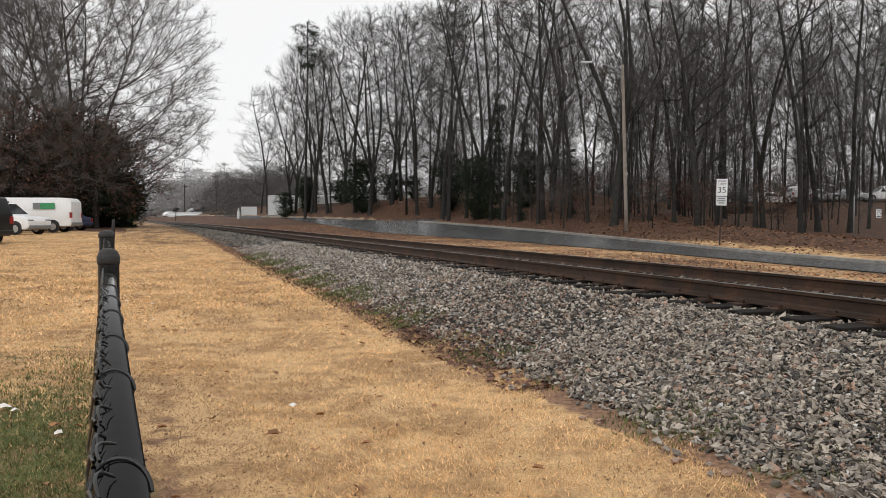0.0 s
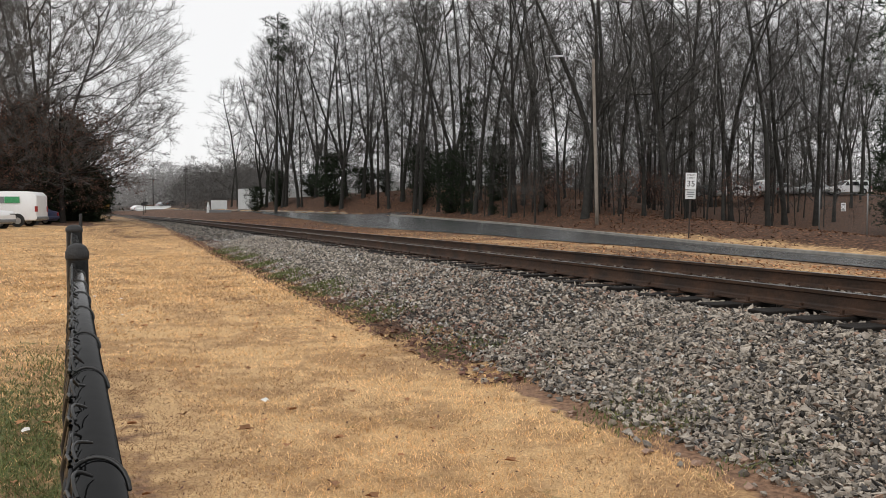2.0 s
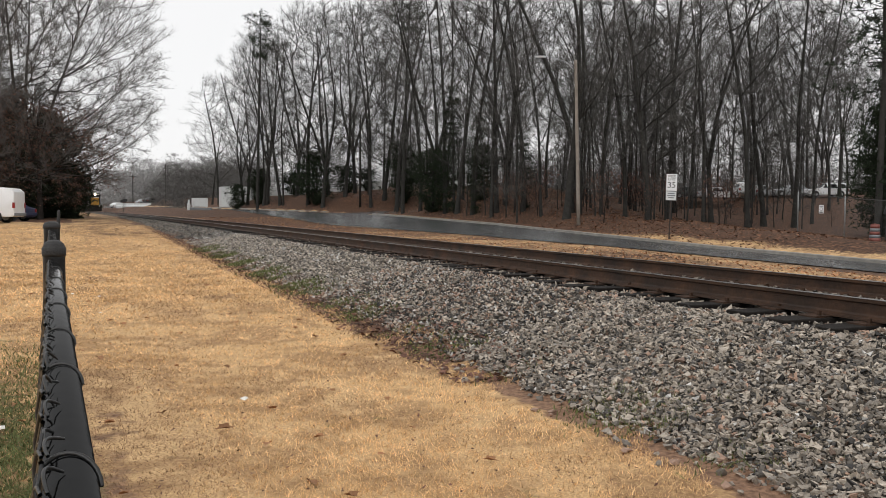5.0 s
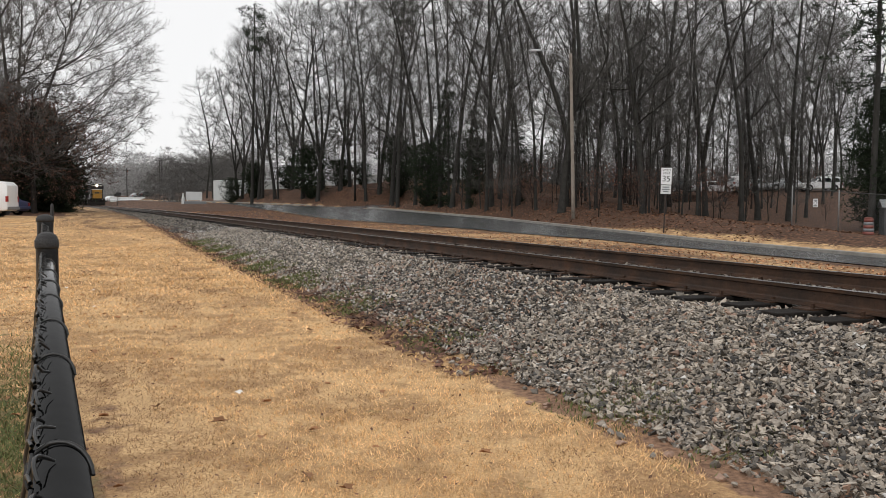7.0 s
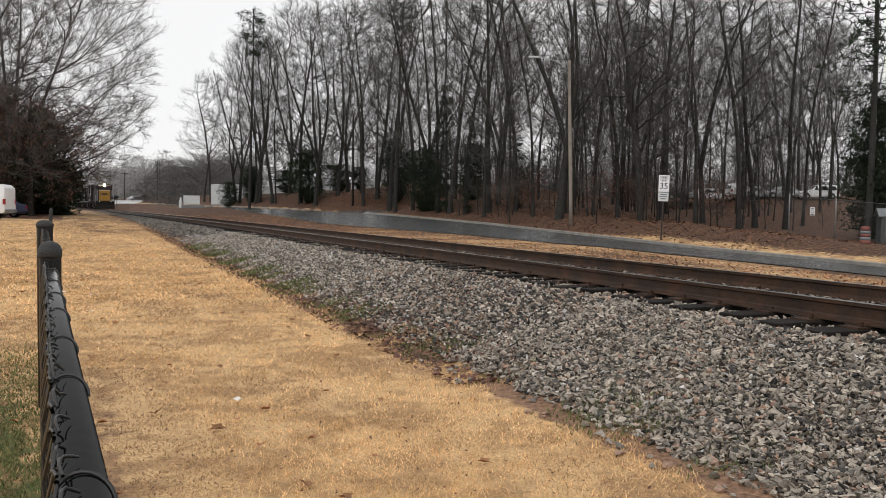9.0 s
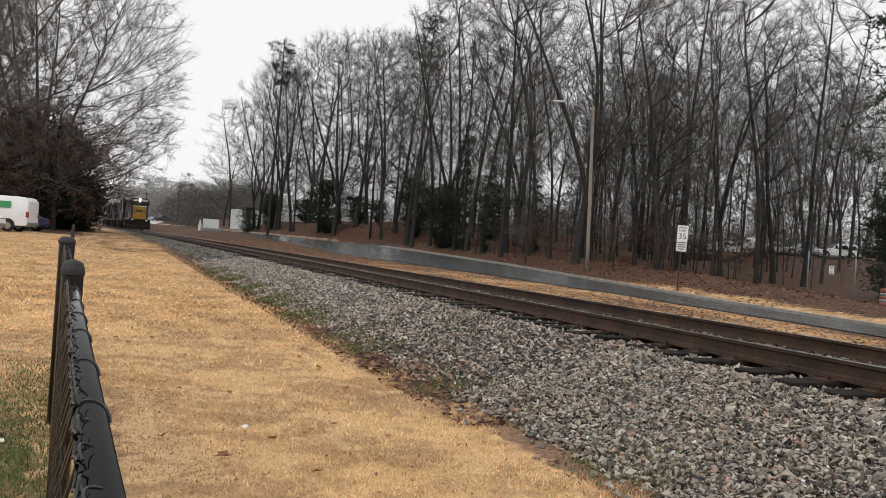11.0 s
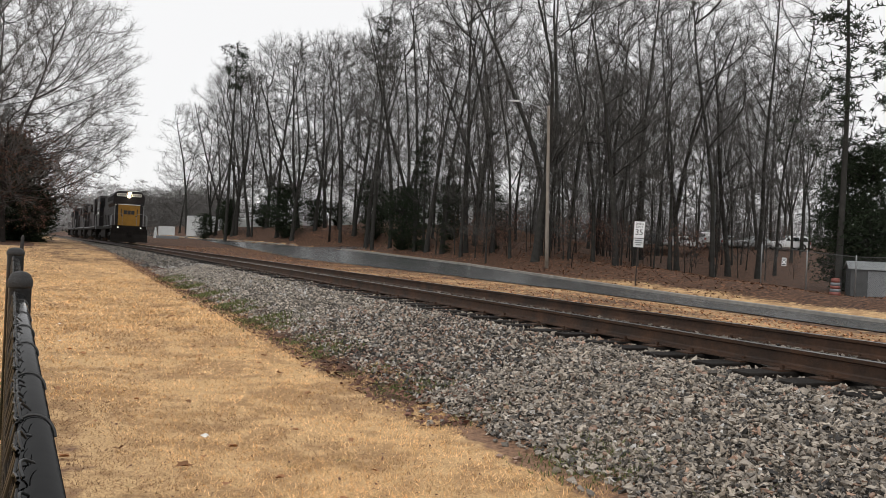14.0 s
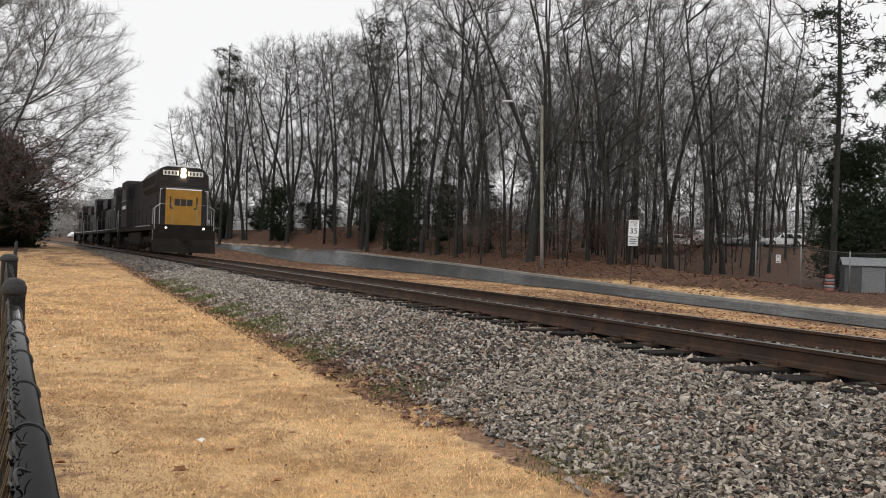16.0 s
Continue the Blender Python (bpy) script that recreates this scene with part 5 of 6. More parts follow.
def build_lamp_pole():
    x, y = 12.85, 57.0
    z = lie(x, y)
    ob = thing("street_lamp", "weathered grey wooden pole with a cobra-head street lamp", "street lamp", pose(x, y, z, 0, -1.8, 0))
    top = 12.1 - z
    part("pole", lathe([(0.14, -0.3), (0.13, 2), (0.105, top - 0.3), (0.10, top)], 14), "wood", ob, smooth=True)
    bm = bmesh.new()
    pts = [Vector((0, 0, top - 0.6)), Vector((-0.8, -0.1, top - 0.1)), Vector((-1.7, -0.2, top + 0.18)), Vector((-2.2, -0.25, top + 0.22))]
    for a, b in zip(pts, pts[1:]):
        rod(bm, a, b, 0.03, sides=8)
    part("arm", bm, "metal", ob)
    bm = lathe([(0.03, 0), (0.10, 0.12), (0.14, 0.4), (0.11, 0.7), (0.03, 0.8)], 12, "X")
    bm.transform(Matrix.Translation((-2.95, -0.3, top + 0.22)) @ Matrix.Diagonal((1, 1, 0.55, 1)))
    part("lamp_head", bm, "offwhite", ob, "pale lamp head", True)
    # a second, plain pole and the wire
    x2, y2 = clear_road(-3.8, 85.0)
    p2 = thing("utility_pole", "dark slender wooden pole on the leafy bank", "pole", at(x2, y2, 0))
    part("pole", lathe([(0.14, -0.3), (0.12, 6), (0.09, 10.5)], 10), "bark", p2, smooth=True)
    wire = thing("overhead_wire", "thin black wire strung between poles", "wire")
    a, b = Vector((12.7, 57, 9.3)), Vector((38, 42.0, 10.1))
    bm = bmesh.new()
    prev = None
    for k in range(13):
        f = k / 12
        p = a.lerp(b, f) - Vector((0, 0, 1.0 * 4 * f * (1 - f) * 0.5))
        if prev is not None:
            rod(bm, prev, p, 0.014, sides=5, caps=False)
        prev = p
    bmesh.ops.remove_doubles(bm, verts=bm.verts, dist=0.001)
    part("cable", bm, "ink", wire)
    x3, y3 = 38, 42
    p3 = thing("utility_pole", "dark slender wooden pole on the leafy bank", "pole", at(x3, y3, 0))
    part("pole", lathe([(0.15, -0.3), (0.13, 6), (0.10, 11.2)], 10), "bark", p3, smooth=True)


def build_lot_fence():
    pts = [(23.72, 47.0), (25.74, 45.5), (27.65, 43.7), (30.2, 41.4), (32.6, 39.2)]
    prev = None
    for k, (x, y) in enumerate(pts):
        post = thing("fence_post", "thin galvanised post of the lot's chain-link fence", "fence post", at(x, y, 0), "posts of the lot fence")
        part("pipe", lathe([(0.038, -0.2), (0.038, 2.35), (0.02, 2.4)], 10), "metal", post, smooth=True)
        if prev:
            a, b = Vector((*prev, lie(*prev))), Vector((x, y, lie(x, y)))
            bay = thing("chain_link_bay", "grey see-through chain-link bay between posts", "fence mesh")
            part("top_rail", rods((a + Vector((0, 0, 2.3)), b + Vector((0, 0, 2.3))), r=0.022, sides=8), "meshwire", bay)
            t = Tubes()
            d = b - a
            n = int(d.length / 0.11)
            for i in range(-20, n):
                for sgn in (0, 1):
                    f0, f1 = i / n, (i + 20) / n
                    z0, z1 = 0.05, 2.28
                    if f0 < 0:
                        z0, f0 = 0.05 + (0 - f0) / (f1 - f0) * 2.23, 0
                    if f1 > 1:
                        z1, f1 = z0 + (1 - f0) / (f1 - f0) * (2.28 - z0), 1
                    if sgn:
                        z0, z1 = 2.33 - z0, 2.33 - z1
                    t.add([a + d * f0 + Vector((0, 0, z0)), a + d * f1 + Vector((0, 0, z1))], [0.003, 0.003], 3)
            tagged(from_arrays("mesh", t.v, t.f, "meshwire", bay), kind="stuff")
        prev = (x, y)
    s = thing("notice_sign", "small white notice on the chain-link fence", "sign", pose(24.72, 46.2, 1.70, 0, 0, -37))
    plate = part("plate", boxes((-0.13, 0.13, -0.03, -0.015, -0.24, 0.24), bevel=0.004), "white", s)
    part("text_bar", boxes((-0.10, 0.10, -0.035, -0.029, 0.13, 0.19)), "grey", plate)
    bm = bmesh.new()
    for k in range(16):
        w0, w1 = k * math.tau / 16, (k + 1) * math.tau / 16
        rod(bm, (0.085 * math.cos(w0), -0.034, 0.085 * math.sin(w0)), (0.085 * math.cos(w1), -0.034, 0.085 * math.sin(w1)), 0.014, sides=5, caps=False)
    part("ring", bm, "ink", plate)
    part("text_bar", boxes((-0.10, 0.10, -0.035, -0.029, -0.20, -0.14)), "ink", plate)


def build_shed():
    ob = thing("garden_shed", "small grey metal shed with a pale gable roof", "shed", at(30.6, 46.3, -28, 0.0))
    part("wall", boxes((-1.5, 1.5, -1.9, -1.84, -0.3, 1.62)), "shedgrey", ob)
    part("wall", boxes((-1.5, 1.5, 1.84, 1.9, -0.3, 1.62)), "shedgrey", ob)
    part("wall", boxes((-1.5, -1.44, -1.84, 1.84, -0.3, 1.62)), "shedgrey", ob)
    part("wall", boxes((1.44, 1.5, -1.84, 1.84, -0.3, 1.62)), "shedgrey", ob)
    part("gable", extrude_profile([(-1.9, 1.62), (1.9, 1.62), (0, 2.0)], -1.47, 1.47), "shedgrey", ob)
    for s in (-1, 1):
        part("roof_sheet", extrude_profile([(s * 2.05, 1.58), (s * 2.05, 1.64), (0, 2.08), (0, 2.02)], -1.65, 1.65), "silver", ob, "pale roof sheet")
    part("door", boxes((-0.6, 0.6, -1.93, -1.895, -0.2, 1.5)), "grey", ob)
    for k in range(7):
        part("rib", boxes((-1.53, -1.495, -1.7 + k * 0.55, -1.66 + k * 0.55, -0.3, 1.6)), "shedgrey", ob)
    b = thing("traffic_barrel", "faded orange and white barrel beside the fence", "traffic barrel", at(26.95, 44.5, 0))
    for k, (z0, z1, mat) in enumerate(((0, 0.24, "orange"), (0.24, 0.42, "grey"), (0.42, 0.60, "orange"), (0.60, 0.78, "grey"), (0.78, 0.98, "orange"))):
        part("band", lathe([(0.30 - k * 0.012, z0), (0.295 - k * 0.012, z1)], 16), mat, b, smooth=True)
    part("lid", lathe([(0.24, 0.98), (0.2, 1.03), (0.08, 1.05)], 16), "orange", b, smooth=True)


def long_building(name, label, x0, x1, y, z, h, depth=12.0, bays=5, roof="roofing"):
    ob = thing(name, label, "building", pose(0, 0, 0))
    part("wall", boxes((x0, x1, y, y + depth, z - 1.0, z + h)), "offwhite", ob)
    part("roof", extrude_profile([(y - 0.05, z + h), (y + depth + 0.05, z + h), (y + depth / 2, z + h + 0.25)], x0 - 0.05, x1 + 0.05), roof, ob)
    step = (x1 - x0) / max(bays, 1)
    for k in range(bays):
        cx = x0 + step * (k + 0.5)
        w = part("window", boxes((cx - 0.5, cx + 0.5, y - 0.03, y + 0.02, z + h * 0.40, z + h * 0.78)), "glass", ob)
        part("window_frame", boxes((cx - 0.56, cx + 0.56, y - 0.015, y + 0.01, z + h * 0.36, z + h * 0.40)), "white", w)
    return ob


def build_buildings():
    long_building("low_building", "long low white building behind the trees", -26.2, -7.5, 122, 3.0, 1.9, bays=0, roof="offwhite")
    long_building("low_building", "short low white building behind the trees", -5.6, -1.4, 120, 3.3, 2.6, bays=0, roof="offwhite")
    ob = long_building("house", "pale two-storey house half hidden by the wood", 7.6, 14.5, 112, 4.6, 3.4, 8.0, 3)
    s = thing("roadside_board", "low white board beside the road", "sign", at(-25.2, 106, 8))
    part("panel", boxes((-1.0, 1.0, -0.06, 0.06, 0.45, 1.55), bevel=0.02), "offwhite", s)
    for x in (-0.8, 0.8):
        part("leg", boxes((x - 0.06, x + 0.06, -0.05, 0.05, -0.2, 0.6)), "offwhite", s)
    part("base", boxes((-1.2, 1.5, -0.5, 0.5, -0.3, 0.35), bevel=0.05), "grey", s)
    post = thing("bollard", "pale concrete post beside the board", "post", at(-26.45, 105.5, 0))
    part("shaft", lathe([(0.22, -0.3), (0.21, 0.7), (0.12, 1.0), (0.09, 1.35)], 10), "offwhite", post)
    # crossing signal and far poles
    for x, y in ((-57.8, 176), (-62, 190)):
        c = thing("crossing_signal", "dark railway crossing signal beside the track", "signal", at(x, y, 0))
        part("mast", lathe([(0.07, -0.2), (0.06, 3.2)], 8), "ink", c)
        part("lamp_board", boxes((-0.55, 0.55, -0.08, 0.08, 2.1, 2.6), bevel=0.03), "ink", c)
    w = thing("concrete_barrier", "pale concrete barrier beside the level crossing", "barrier", pose(-69.9, 221, lie(-69.9, 221)))
    for k in range(6):
        part("block", extrude_profile([(-0.35, -0.4), (-0.35, 0.15), (-0.12, 0.45), (-0.09, 0.95), (0.09, 0.95), (0.12, 0.45), (0.35, 0.15), (0.35, -0.4)], -4.5 + k * 1.52, -3.02 + k * 1.52), "offwhite", w)
    for x, y in ((-57, 205), (-64, 232), (-83, 262)):
        c = thing("utility_pole", "dark slender wooden pole far down the line", "pole", at(x, y, 0))
        part("pole", lathe([(0.16, -0.3), (0.12, 9.5)], 8), "bark", c)
        part("crossarm", boxes((-1.1, 1.1, -0.06, 0.06, 8.7, 8.85)), "bark", c)


build_speed_sign()
build_lamp_pole()
build_lot_fence()
build_shed()
build_buildings()


# ---- fallen leaves, litter and grass ----
def scatter_leaves(name, label, n, place, size, mat, seed):
    rng = random.Random(seed)
    t = Tubes()
    for _ in range(n):
        x, y = place(rng)
        s = size * rng.uniform(0.6, 1.3)
        p = Vector((x, y, lie(x, y) + 0.012 + s * 0.25))
        w = rng.uniform(0, math.tau)
        a = Vector((math.cos(w), math.sin(w), rng.gauss(0, 0.35))) * s
        b = Vector((-math.sin(w), math.cos(w), rng.gauss(0, 0.35))) * s * 0.55
        i = len(t.v)
        t.v += [tuple(p - a), tuple(p + b * 0.9 - a * 0.1), tuple(p + a), tuple(p - b + a * 0.1)]
        t.f += [(i, i + 1, i + 2), (i, i + 2, i + 3)]
    ob = from_arrays(name, t.v, t.f, mat)
    tagged(ob, label, "leaves", kind="stuff")


def on_strip(lo, hi, y0, y1, gamma=1.0):
    def place(rng):
        y = y0 + (y1 - y0) * rng.random() ** gamma
        x, yy = beside(y, rng.uniform(lo, hi))
        return float(x), float(yy)
    return place


scatter_leaves("leaf_litter", "orange-brown fallen leaves between track and road", 15000, on_strip(2.6, 11.6, 8, 75, 1.3), 0.046, "leaf", 61)
scatter_leaves("leaf_litter", "brown fallen leaves on the wooded bank", 16000, on_strip(22.8, 38, 30, 100), 0.085, "bankleaf", 62)
scatter_leaves("leaf_litter", "brown oak leaves along the foot of the ballast", 6000, on_strip(-3.70, -2.80, 7.5, 40, 1.2), 0.030, "redleaf", 63)
scatter_leaves("leaf_litter", "brown leaf crumbs strewn over the straw lawn", 2600, on_strip(-6.6, -3.5, 2.5, 24, 1.5), 0.011, "redleaf", 65)
scatter_leaves("leaf_litter", "brown leaves under the trees past the lawn", 1000, on_strip(-9, -3.6, 28, 64), 0.035, "redleaf", 64)


def single_leaf(x, y, size, turn, rng):
    """An oak leaf with lobes, curled at its edge."""
    bm = bmesh.new()
    out = []
    for k in range(18):
        f = k / 18 * math.tau
        r = size * (0.42 + 0.14 * math.cos(6 * f)) * (1.0 if abs(math.cos(f)) > 0.3 else 0.85)
        out.append(bm.verts.new((r * 1.7 * math.cos(f), r * math.sin(f), 0.25 * size * abs(math.sin(f)) ** 2 + rng.uniform(0, 0.1) * size)))
    mid = bm.verts.new((0, 0, 0))
    for k in range(18):
        bm.faces.new((mid, out[k], out[(k + 1) % 18]))
    ob = mesh_ob("oak_leaf", bm, "leaf", None, True)
    ob.matrix_basis = pose(x, y, lie(x, y) + 0.02, rng.uniform(-15, 15), rng.uniform(-15, 15), turn)
    tagged(ob, "curled brown oak leaf lying on the straw lawn", "leaf", "leaves on the lawn")


def build_litter():
    rng = random.Random(71)
    for _ in range(95):
        y = 2.2 + 13 * rng.random() ** 1.6
        x = rng.uniform(-0.50 * y, min(0.45 * y, 6.683 - 0.3612 * y - 3.9))
        single_leaf(x, y, rng.uniform(0.03, 0.065), rng.uniform(0, 360), rng)
    for x, y in ((-0.98, 3.35), (-0.86, 3.42), (-1.55, 3.05), (-0.80, 2.9)):
        single_leaf(x, y, 0.085, rng.uniform(0, 360), rng)
    for x, y, s in ((-1.055, 5.77, 0.035), (-3.0, 5.55, 0.05), (-2.9, 5.5, 0.03), (-2.35, 4.95, 0.03), (-4.6, 8.3, 0.03), (-4.9, 12.6, 0.03), (-4.35, 12.2, 0.025), (-3.7, 10.4, 0.02)):
        bm = bmesh.new()
        vs = [bm.verts.new((s * math.cos(k * 0.9) * rng.uniform(0.6, 1.2), s * math.sin(k * 0.9) * rng.uniform(0.6, 1.2), s * rng.uniform(0.1, 0.7))) for k in range(7)]
        c = bm.verts.new((0, 0, s * 0.9))
        for k in range(7):
            bm.faces.new((vs[k], vs[(k + 1) % 7], c))
        ob = mesh_ob("paper_scrap", bm, "paper")
        ob.matrix_basis = pose(x, y, lie(x, y) + 0.015, 0, 0, rng.uniform(0, 360))
        tagged(ob, "crumpled white scrap of paper on the lawn", "litter", "scraps on the lawn")


build_litter()


def blades(name, label, pts, height, width, mat, seed, lean=0.6):
    """Single grass blades at plan points."""
    g = np.random.default_rng(seed)
    n = len(pts)
    z = ground_z(pts[:, 0], pts[:, 1])
    r = np.hypot(pts[:, 0], pts[:, 1])
    w = width * np.clip(r / 3.5, 0.8, 5.0) * g.uniform(0.6, 1.3, n)
    h = height * np.clip(r / 9, 1.0, 1.6) * g.uniform(0.5, 1.3, n)
    a = g.uniform(0, 2 * np.pi, n)
    base = np.stack([pts[:, 0], pts[:, 1], z - 0.004], -1)
    side = np.stack([np.cos(a), np.sin(a), np.zeros(n)], -1) * w[:, None] * 0.5
    b = g.uniform(0, 2 * np.pi, n)
    k = np.abs(g.normal(0, lean, n)) * h
    tip = base + np.stack([np.cos(b) * k, np.sin(b) * k, h], -1)
    v = np.stack([base - side, base + side, tip], 1).reshape(-1, 3)
    f = np.arange(3 * n).reshape(-1, 3)
    me = bpy.data.meshes.new(name)
    me.vertices.add(3 * n), me.loops.add(3 * n), me.polygons.add(n)
    me.vertices.foreach_set("co", v.astype(np.float32).reshape(-1))
    me.loops.foreach_set("vertex_index", f.astype(np.int32).reshape(-1))
    me.polygons.foreach_set("loop_start", np.arange(0, 3 * n, 3, dtype=np.int32))
    me.update(calc_edges=True)
    me.shade_flat()
    me.materials.append(M[mat])
    return tagged(new(name, me), label, "grass", kind="stuff")


def build_grass():
    g = np.random.default_rng(5)
    n = 800000
    y = 1.3 + 46 * g.random(n) ** 2.8
    x = g.uniform(-0.62, 0.62, n) * (y + 0.3)
    d = lateral(x, y)
    clumps = np.sin(x * 7 + 3 * np.sin(y * 2.1)) * np.sin(y * 5 - 2 * np.sin(x * 3)) + 0.6 * np.sin(x * 17 + y * 5) * np.sin(y * 19 - x * 4)
    strip_r = np.abs(x + 0.4146 * y - 0.30)
    keep = (d < -3.35 - 0.12 * (y < 6.2) + 0.12 * np.sin(y * 3.1) + 0.07 * np.sin(y * 8.3)) & (clumps + g.uniform(-1.3, 1.3, n) > -0.75) & ((strip_r > 0.42) | (g.random(n) < 0.60) | (y > 6))
    gap = -0.4146 * y + 0.02 - x
    left = (gap > 0) & (g.random(n) < (1.45 - gap * 1.0 + 0.4 * np.sin(y * 2.7 + 4 * x)) * np.clip((8.5 - y) / 3, 0, 1))
    pts = np.stack([x, y], -1)
    patch = np.sin(x * 2.3 + 1.7 * np.sin(y * 1.1)) * np.sin(y * 1.9 + x) + 0.5 * np.sin(x * 5.3) * np.sin(y * 4.1)
    dead = keep & ((left & (g.random(n) < 0.35)) | (patch + g.normal(0, 0.5, n) > 0.82) | ((strip_r < 0.65) & (y < 7) & (g.random(n) < 1.25 - strip_r * 1.4)))
    keep = keep & ~dead
    blades("dead_grass", "matted brown dead grass", pts[dead], 0.020, 0.0042, "deadblade", 9, 1.8)
    blades("dry_grass", "dormant straw-coloured lawn grass", pts[keep & ~(left & (g.random(n) < 0.75))], 0.025, 0.0040, "straw", 6, 1.4)
    pts2 = pts[left & (g.random(n) < 0.62)]
    blades("green_grass", "low green weeds along the fence", pts2, 0.035, 0.006, "greenblade", 7, 0.9)
    m = 20000
    y = 3.0 + 24 * g.random(m) ** 2.0
    dd = -3.15 + g.normal(0, 0.20, m)
    patch = np.sin(y * 2.3) + np.sin(y * 5.1 + 1) + 0.5 * np.sin(y * 11)
    ok = patch + g.uniform(-0.8, 0.8, m) > 0.35
    X, Y = beside(y, dd)
    blades("green_grass", "green tufts at the foot of the ballast", np.stack([X, Y], -1)[ok], 0.042, 0.008, "greenblade", 8, 0.9)


build_grass()


# ---- ballast stones ----
ICO = [(-0.526, 0, 0.851), (0.526, 0, 0.851), (-0.526, 0, -0.851), (0.526, 0, -0.851), (0, 0.851, 0.526), (0, 0.851, -0.526), (0, -0.851, 0.526), (0, -0.851, -0.526), (0.851, 0.526, 0), (-0.851, 0.526, 0), (0.851, -0.526, 0), (-0.851, -0.526, 0)]
ICO_F = [(0, 1, 4), (0, 4, 9), (9, 4, 5), (4, 8, 5), (4, 1, 8), (8, 1, 10), (8, 10, 3), (5, 8, 3), (5, 3, 2), (2, 3, 7), (7, 3, 10), (7, 10, 6), (7, 6, 11), (11, 6, 0), (0, 6, 1), (6, 10, 1), (9, 11, 0), (9, 2, 11), (9, 5, 2), (7, 11, 2)]
OCT = [(1, 0, 0), (-1, 0, 0), (0, 1, 0), (0, -1, 0), (0, 0, 1), (0, 0, -1)]
OCT_F = [(0, 2, 4), (2, 1, 4), (1, 3, 4), (3, 0, 4), (2, 0, 5), (1, 2, 5), (3, 1, 5), (0, 3, 5)]

PRISM = [(-1.0, -0.75, -0.6), (1.0, -0.75, -0.6), (0.1, 0.95, -0.6), (-0.8, -0.6, 0.6), (0.8, -0.7, 0.6), (0.0, 0.8, 0.6)]
PRISM_F = [(0, 2, 1), (3, 4, 5), (0, 1, 4), (0, 4, 3), (1, 2, 5), (1, 5, 4), (2, 0, 3), (2, 3, 5)]


def rubble(name, label, n, place, size, shape, mat, seed, parent):
    g = np.random.default_rng(seed)
    base = np.array(shape[0], float)
    x, y, lift = place(g, n)
    z = ground_z(x, y) + lift
    k = len(base)
    v = np.repeat(base[None], n, 0) + g.normal(0, 0.27, (n, k, 3))
    v = v * (size * g.lognormal(0, 0.28, n))[:, None, None] * g.uniform([0.8, 0.7, 0.38], [1.4, 1.1, 0.75], (n, 3))[:, None, :]
    q = g.normal(0, 1, (n, 4)) * np.array([1.0, 0.35, 0.35, 1.0])
    q /= np.linalg.norm(q, axis=1)[:, None]
    w, a, b, c = q.T
    R = np.stack([np.stack([1 - 2 * (b * b + c * c), 2 * (a * b - w * c), 2 * (a * c + w * b)], -1), np.stack([2 * (a * b + w * c), 1 - 2 * (a * a + c * c), 2 * (b * c - w * a)], -1),
                  np.stack([2 * (a * c - w * b), 2 * (b * c + w * a), 1 - 2 * (a * a + b * b)], -1)], 1)
    v = np.einsum("nij,nkj->nki", R, v) + np.stack([x, y, z], -1)[:, None]
    f = (np.array(shape[1])[None] + (np.arange(n) * k)[:, None, None]).reshape(-1, 3)
    me = bpy.data.meshes.new(name)
    me.vertices.add(n * k), me.loops.add(3 * len(f)), me.polygons.add(len(f))
    me.vertices.foreach_set("co", v.astype(np.float32).reshape(-1))
    me.loops.foreach_set("vertex_index", f.astype(np.int32).reshape(-1))
    me.polygons.foreach_set("loop_start", np.arange(0, 3 * len(f), 3, dtype=np.int32))
    me.update(calc_edges=True)
    me.shade_flat()
    me.materials.append(M[mat])
    ob = new(name, me)
    ob.parent = parent
    return tagged(ob, label, kind="stuff")


def slope(y0, y1, lo=-3.30, hi=-0.95, gamma=1.0, lift=0.0):
    def place(g, n):
        y = y0 + (y1 - y0) * g.random(n) ** gamma
        d = lo + (hi - lo) * g.random(n)
        d = np.where(d < -2.9, d + np.abs(g.normal(0, 0.12, n)) * np.sin(y * 4) ** 2, d)
        X, Y = beside(y, d)
        return X, Y, lift + g.uniform(-0.018, 0.022, n)
    return place


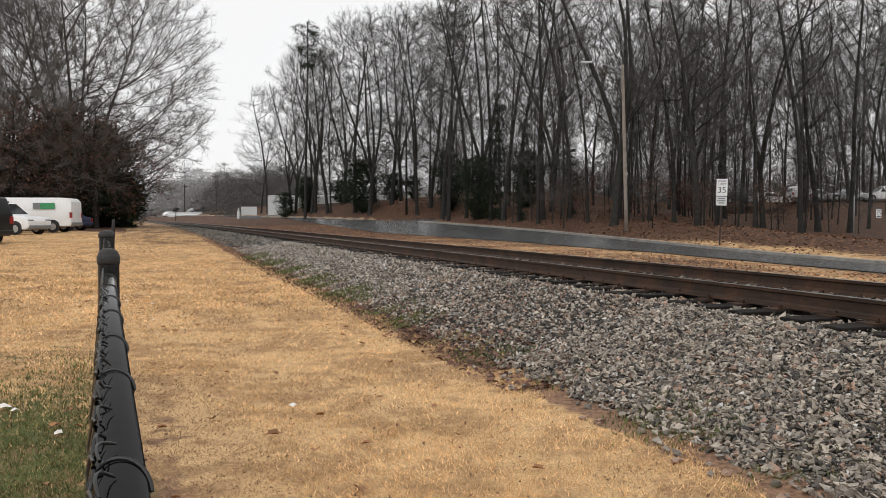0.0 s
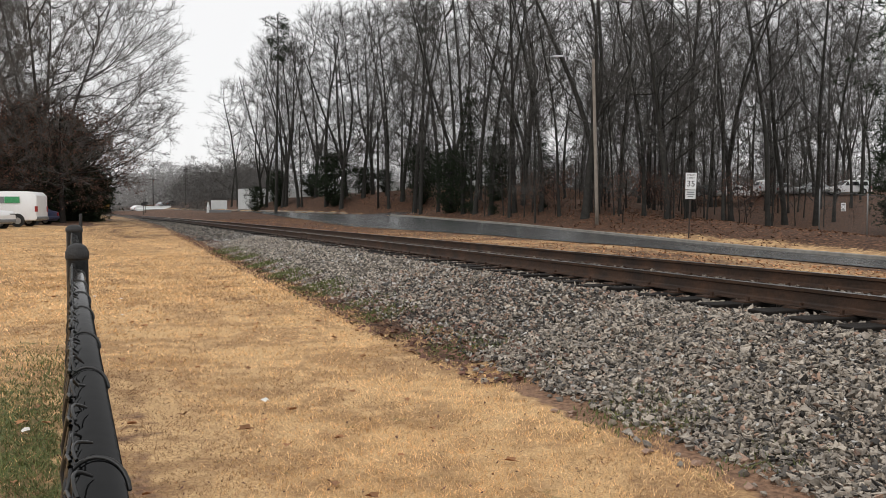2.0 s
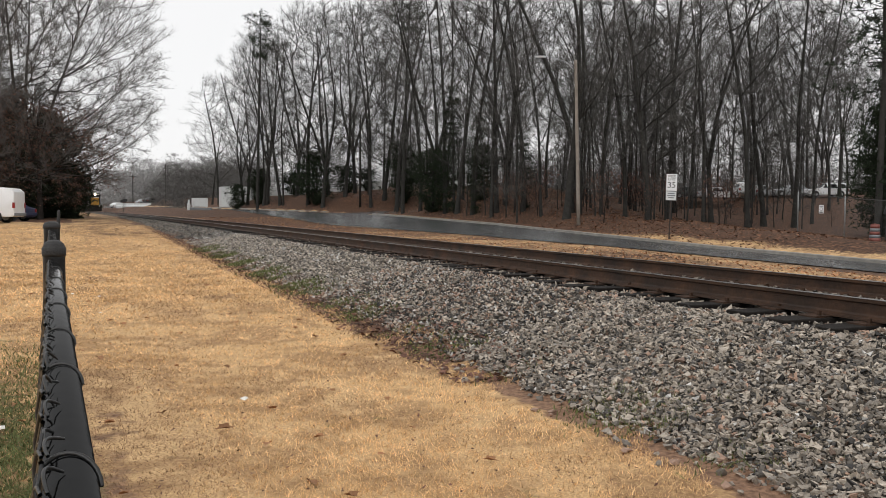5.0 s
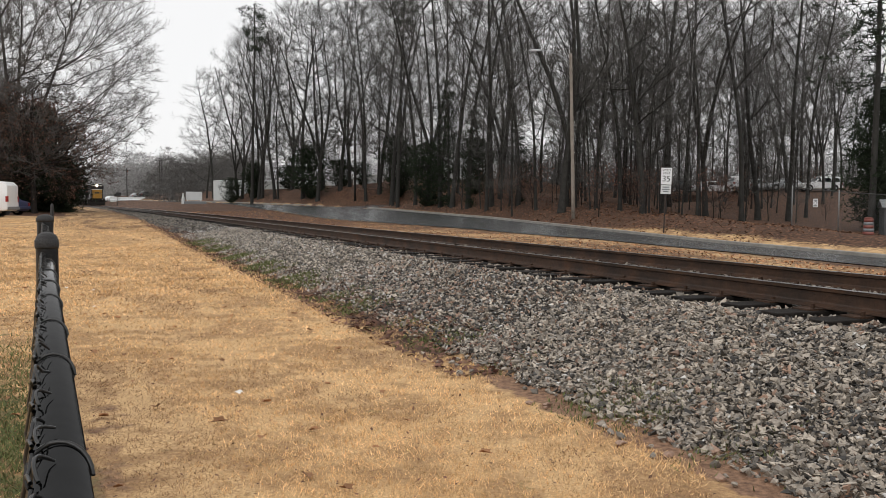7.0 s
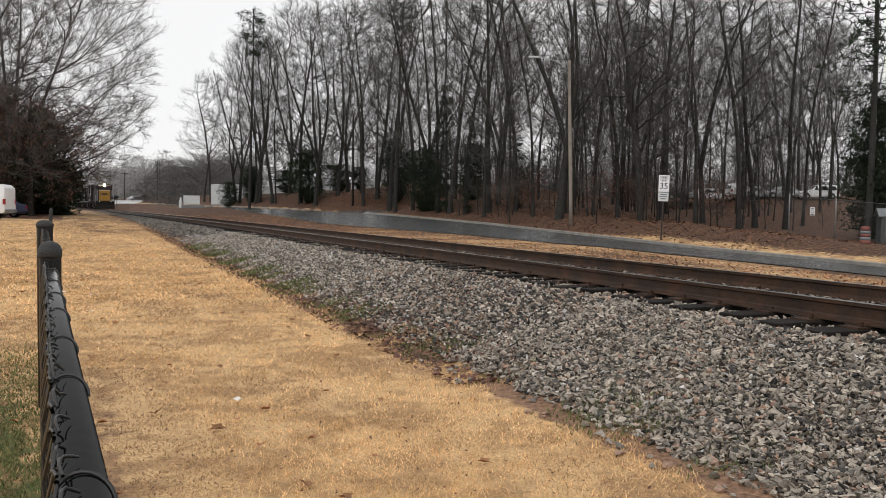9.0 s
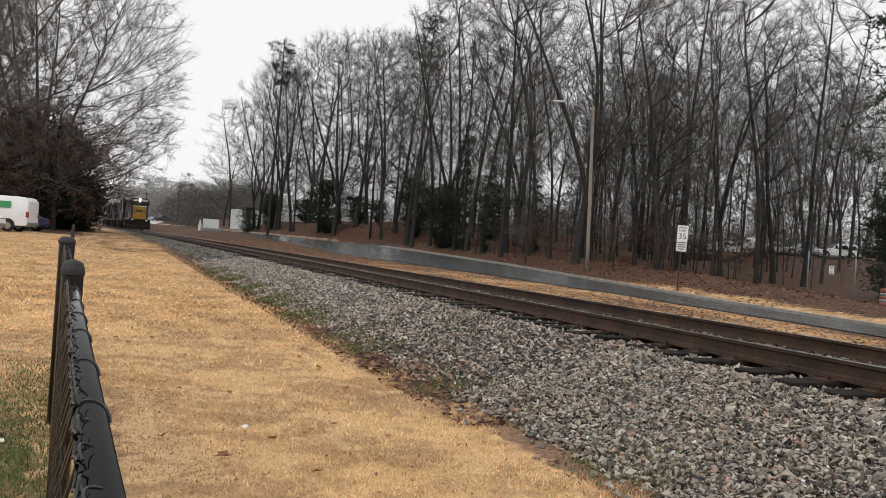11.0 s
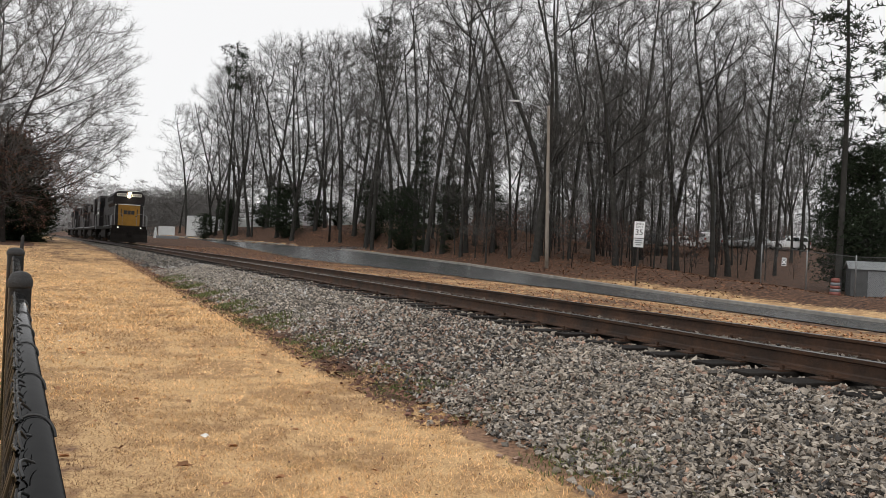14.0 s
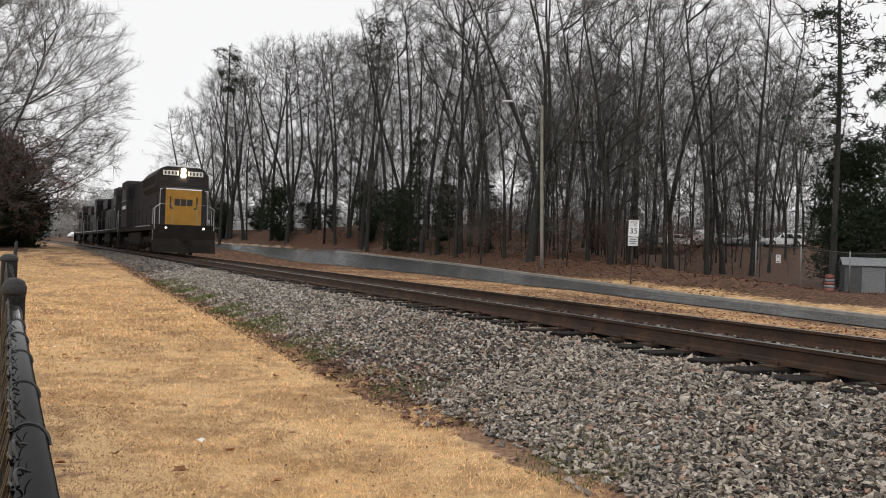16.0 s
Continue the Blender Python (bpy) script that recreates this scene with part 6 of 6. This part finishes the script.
def build_ballast():
    bed = thing("ballast_bed", "grey crushed-stone ballast sloping down from the track", "ballast", kind="structure")
    prism, octa = (PRISM, PRISM_F), (OCT, OCT_F)
    rubble("stone_heap", "", 46000, slope(1.8, 8.5, -3.32, -1.36), 0.0155, prism, "stone", 81, bed)
    rubble("stone_heap", "", 6500, slope(1.8, 14, -3.32, -1.36), 0.0155, prism, "stonewarm", 82, bed)
    rubble("stone_heap", "", 3400, slope(1.8, 14, -3.3, -1.36), 0.0145, prism, "stonepale", 86, bed)
    rubble("stone_heap", "", 9000, slope(2, 13, -3.32, -1.40), 0.015, prism, "stonedark", 91, bed)
    rubble("stone_heap", "", 24000, slope(8, 30, -3.3, -1.36), 0.0212, octa, "stone", 83, bed)
    rubble("stone_heap", "", 1600, slope(12, 34, -3.3, -1.36), 0.024, octa, "stonepale", 87, bed)
    rubble("stone_heap", "", 6000, slope(32, 80, -3.3, -1.3, gamma=1.3), 0.046, octa, "stone", 84, bed)
    rubble("stone_heap", "", 7500, slope(2, 30, -1.42, -0.84), 0.020, octa, "stone", 89, bed)
    rubble("stone_heap", "", 2000, slope(2, 24, -1.42, -0.84), 0.018, octa, "stonewarm", 94, bed)
    rubble("stone_heap", "", 9000, slope(2, 40, -0.66, 0.66, lift=0.02), 0.026, octa, "stone", 85, bed)
    rubble("stone_heap", "", 3000, slope(2, 34, 0.25, 0.67, lift=0.05), 0.022, octa, "stone", 93, bed)
    rubble("stone_heap", "", 2500, slope(2, 40, 0.85, 3.0), 0.034, octa, "stone", 88, bed)
    rng = random.Random(90)
    shapes = []
    for k in range(12):
        me = bpy.data.meshes.new("stone")
        v = [tuple(c * 0.021 * s + rng.gauss(0, 0.004) for c, s in zip(p, (1.2, 1.0, 0.75))) for p in ICO]
        me.from_pydata(v, [], ICO_F)
        me.materials.append(M["stonewarm" if k % 6 == 5 else "stone"])
        shapes.append(me)
    for k in range(300):
        y = rng.uniform(3.2, 8.5)
        x, yy = beside(y, rng.uniform(-3.35, -1.5) if k > 60 else rng.uniform(-3.6, -3.2))
        ob = new("stone", shapes[k % 12])
        ob.parent = bed
        s = rng.uniform(0.7, 1.5)
        ob.matrix_basis = pose(float(x), float(yy), lie(float(x), float(yy)) + 0.016, rng.uniform(-25, 25), rng.uniform(-25, 25), rng.uniform(0, 360)) @ Matrix.Scale(s, 4)


build_ballast()


motions()
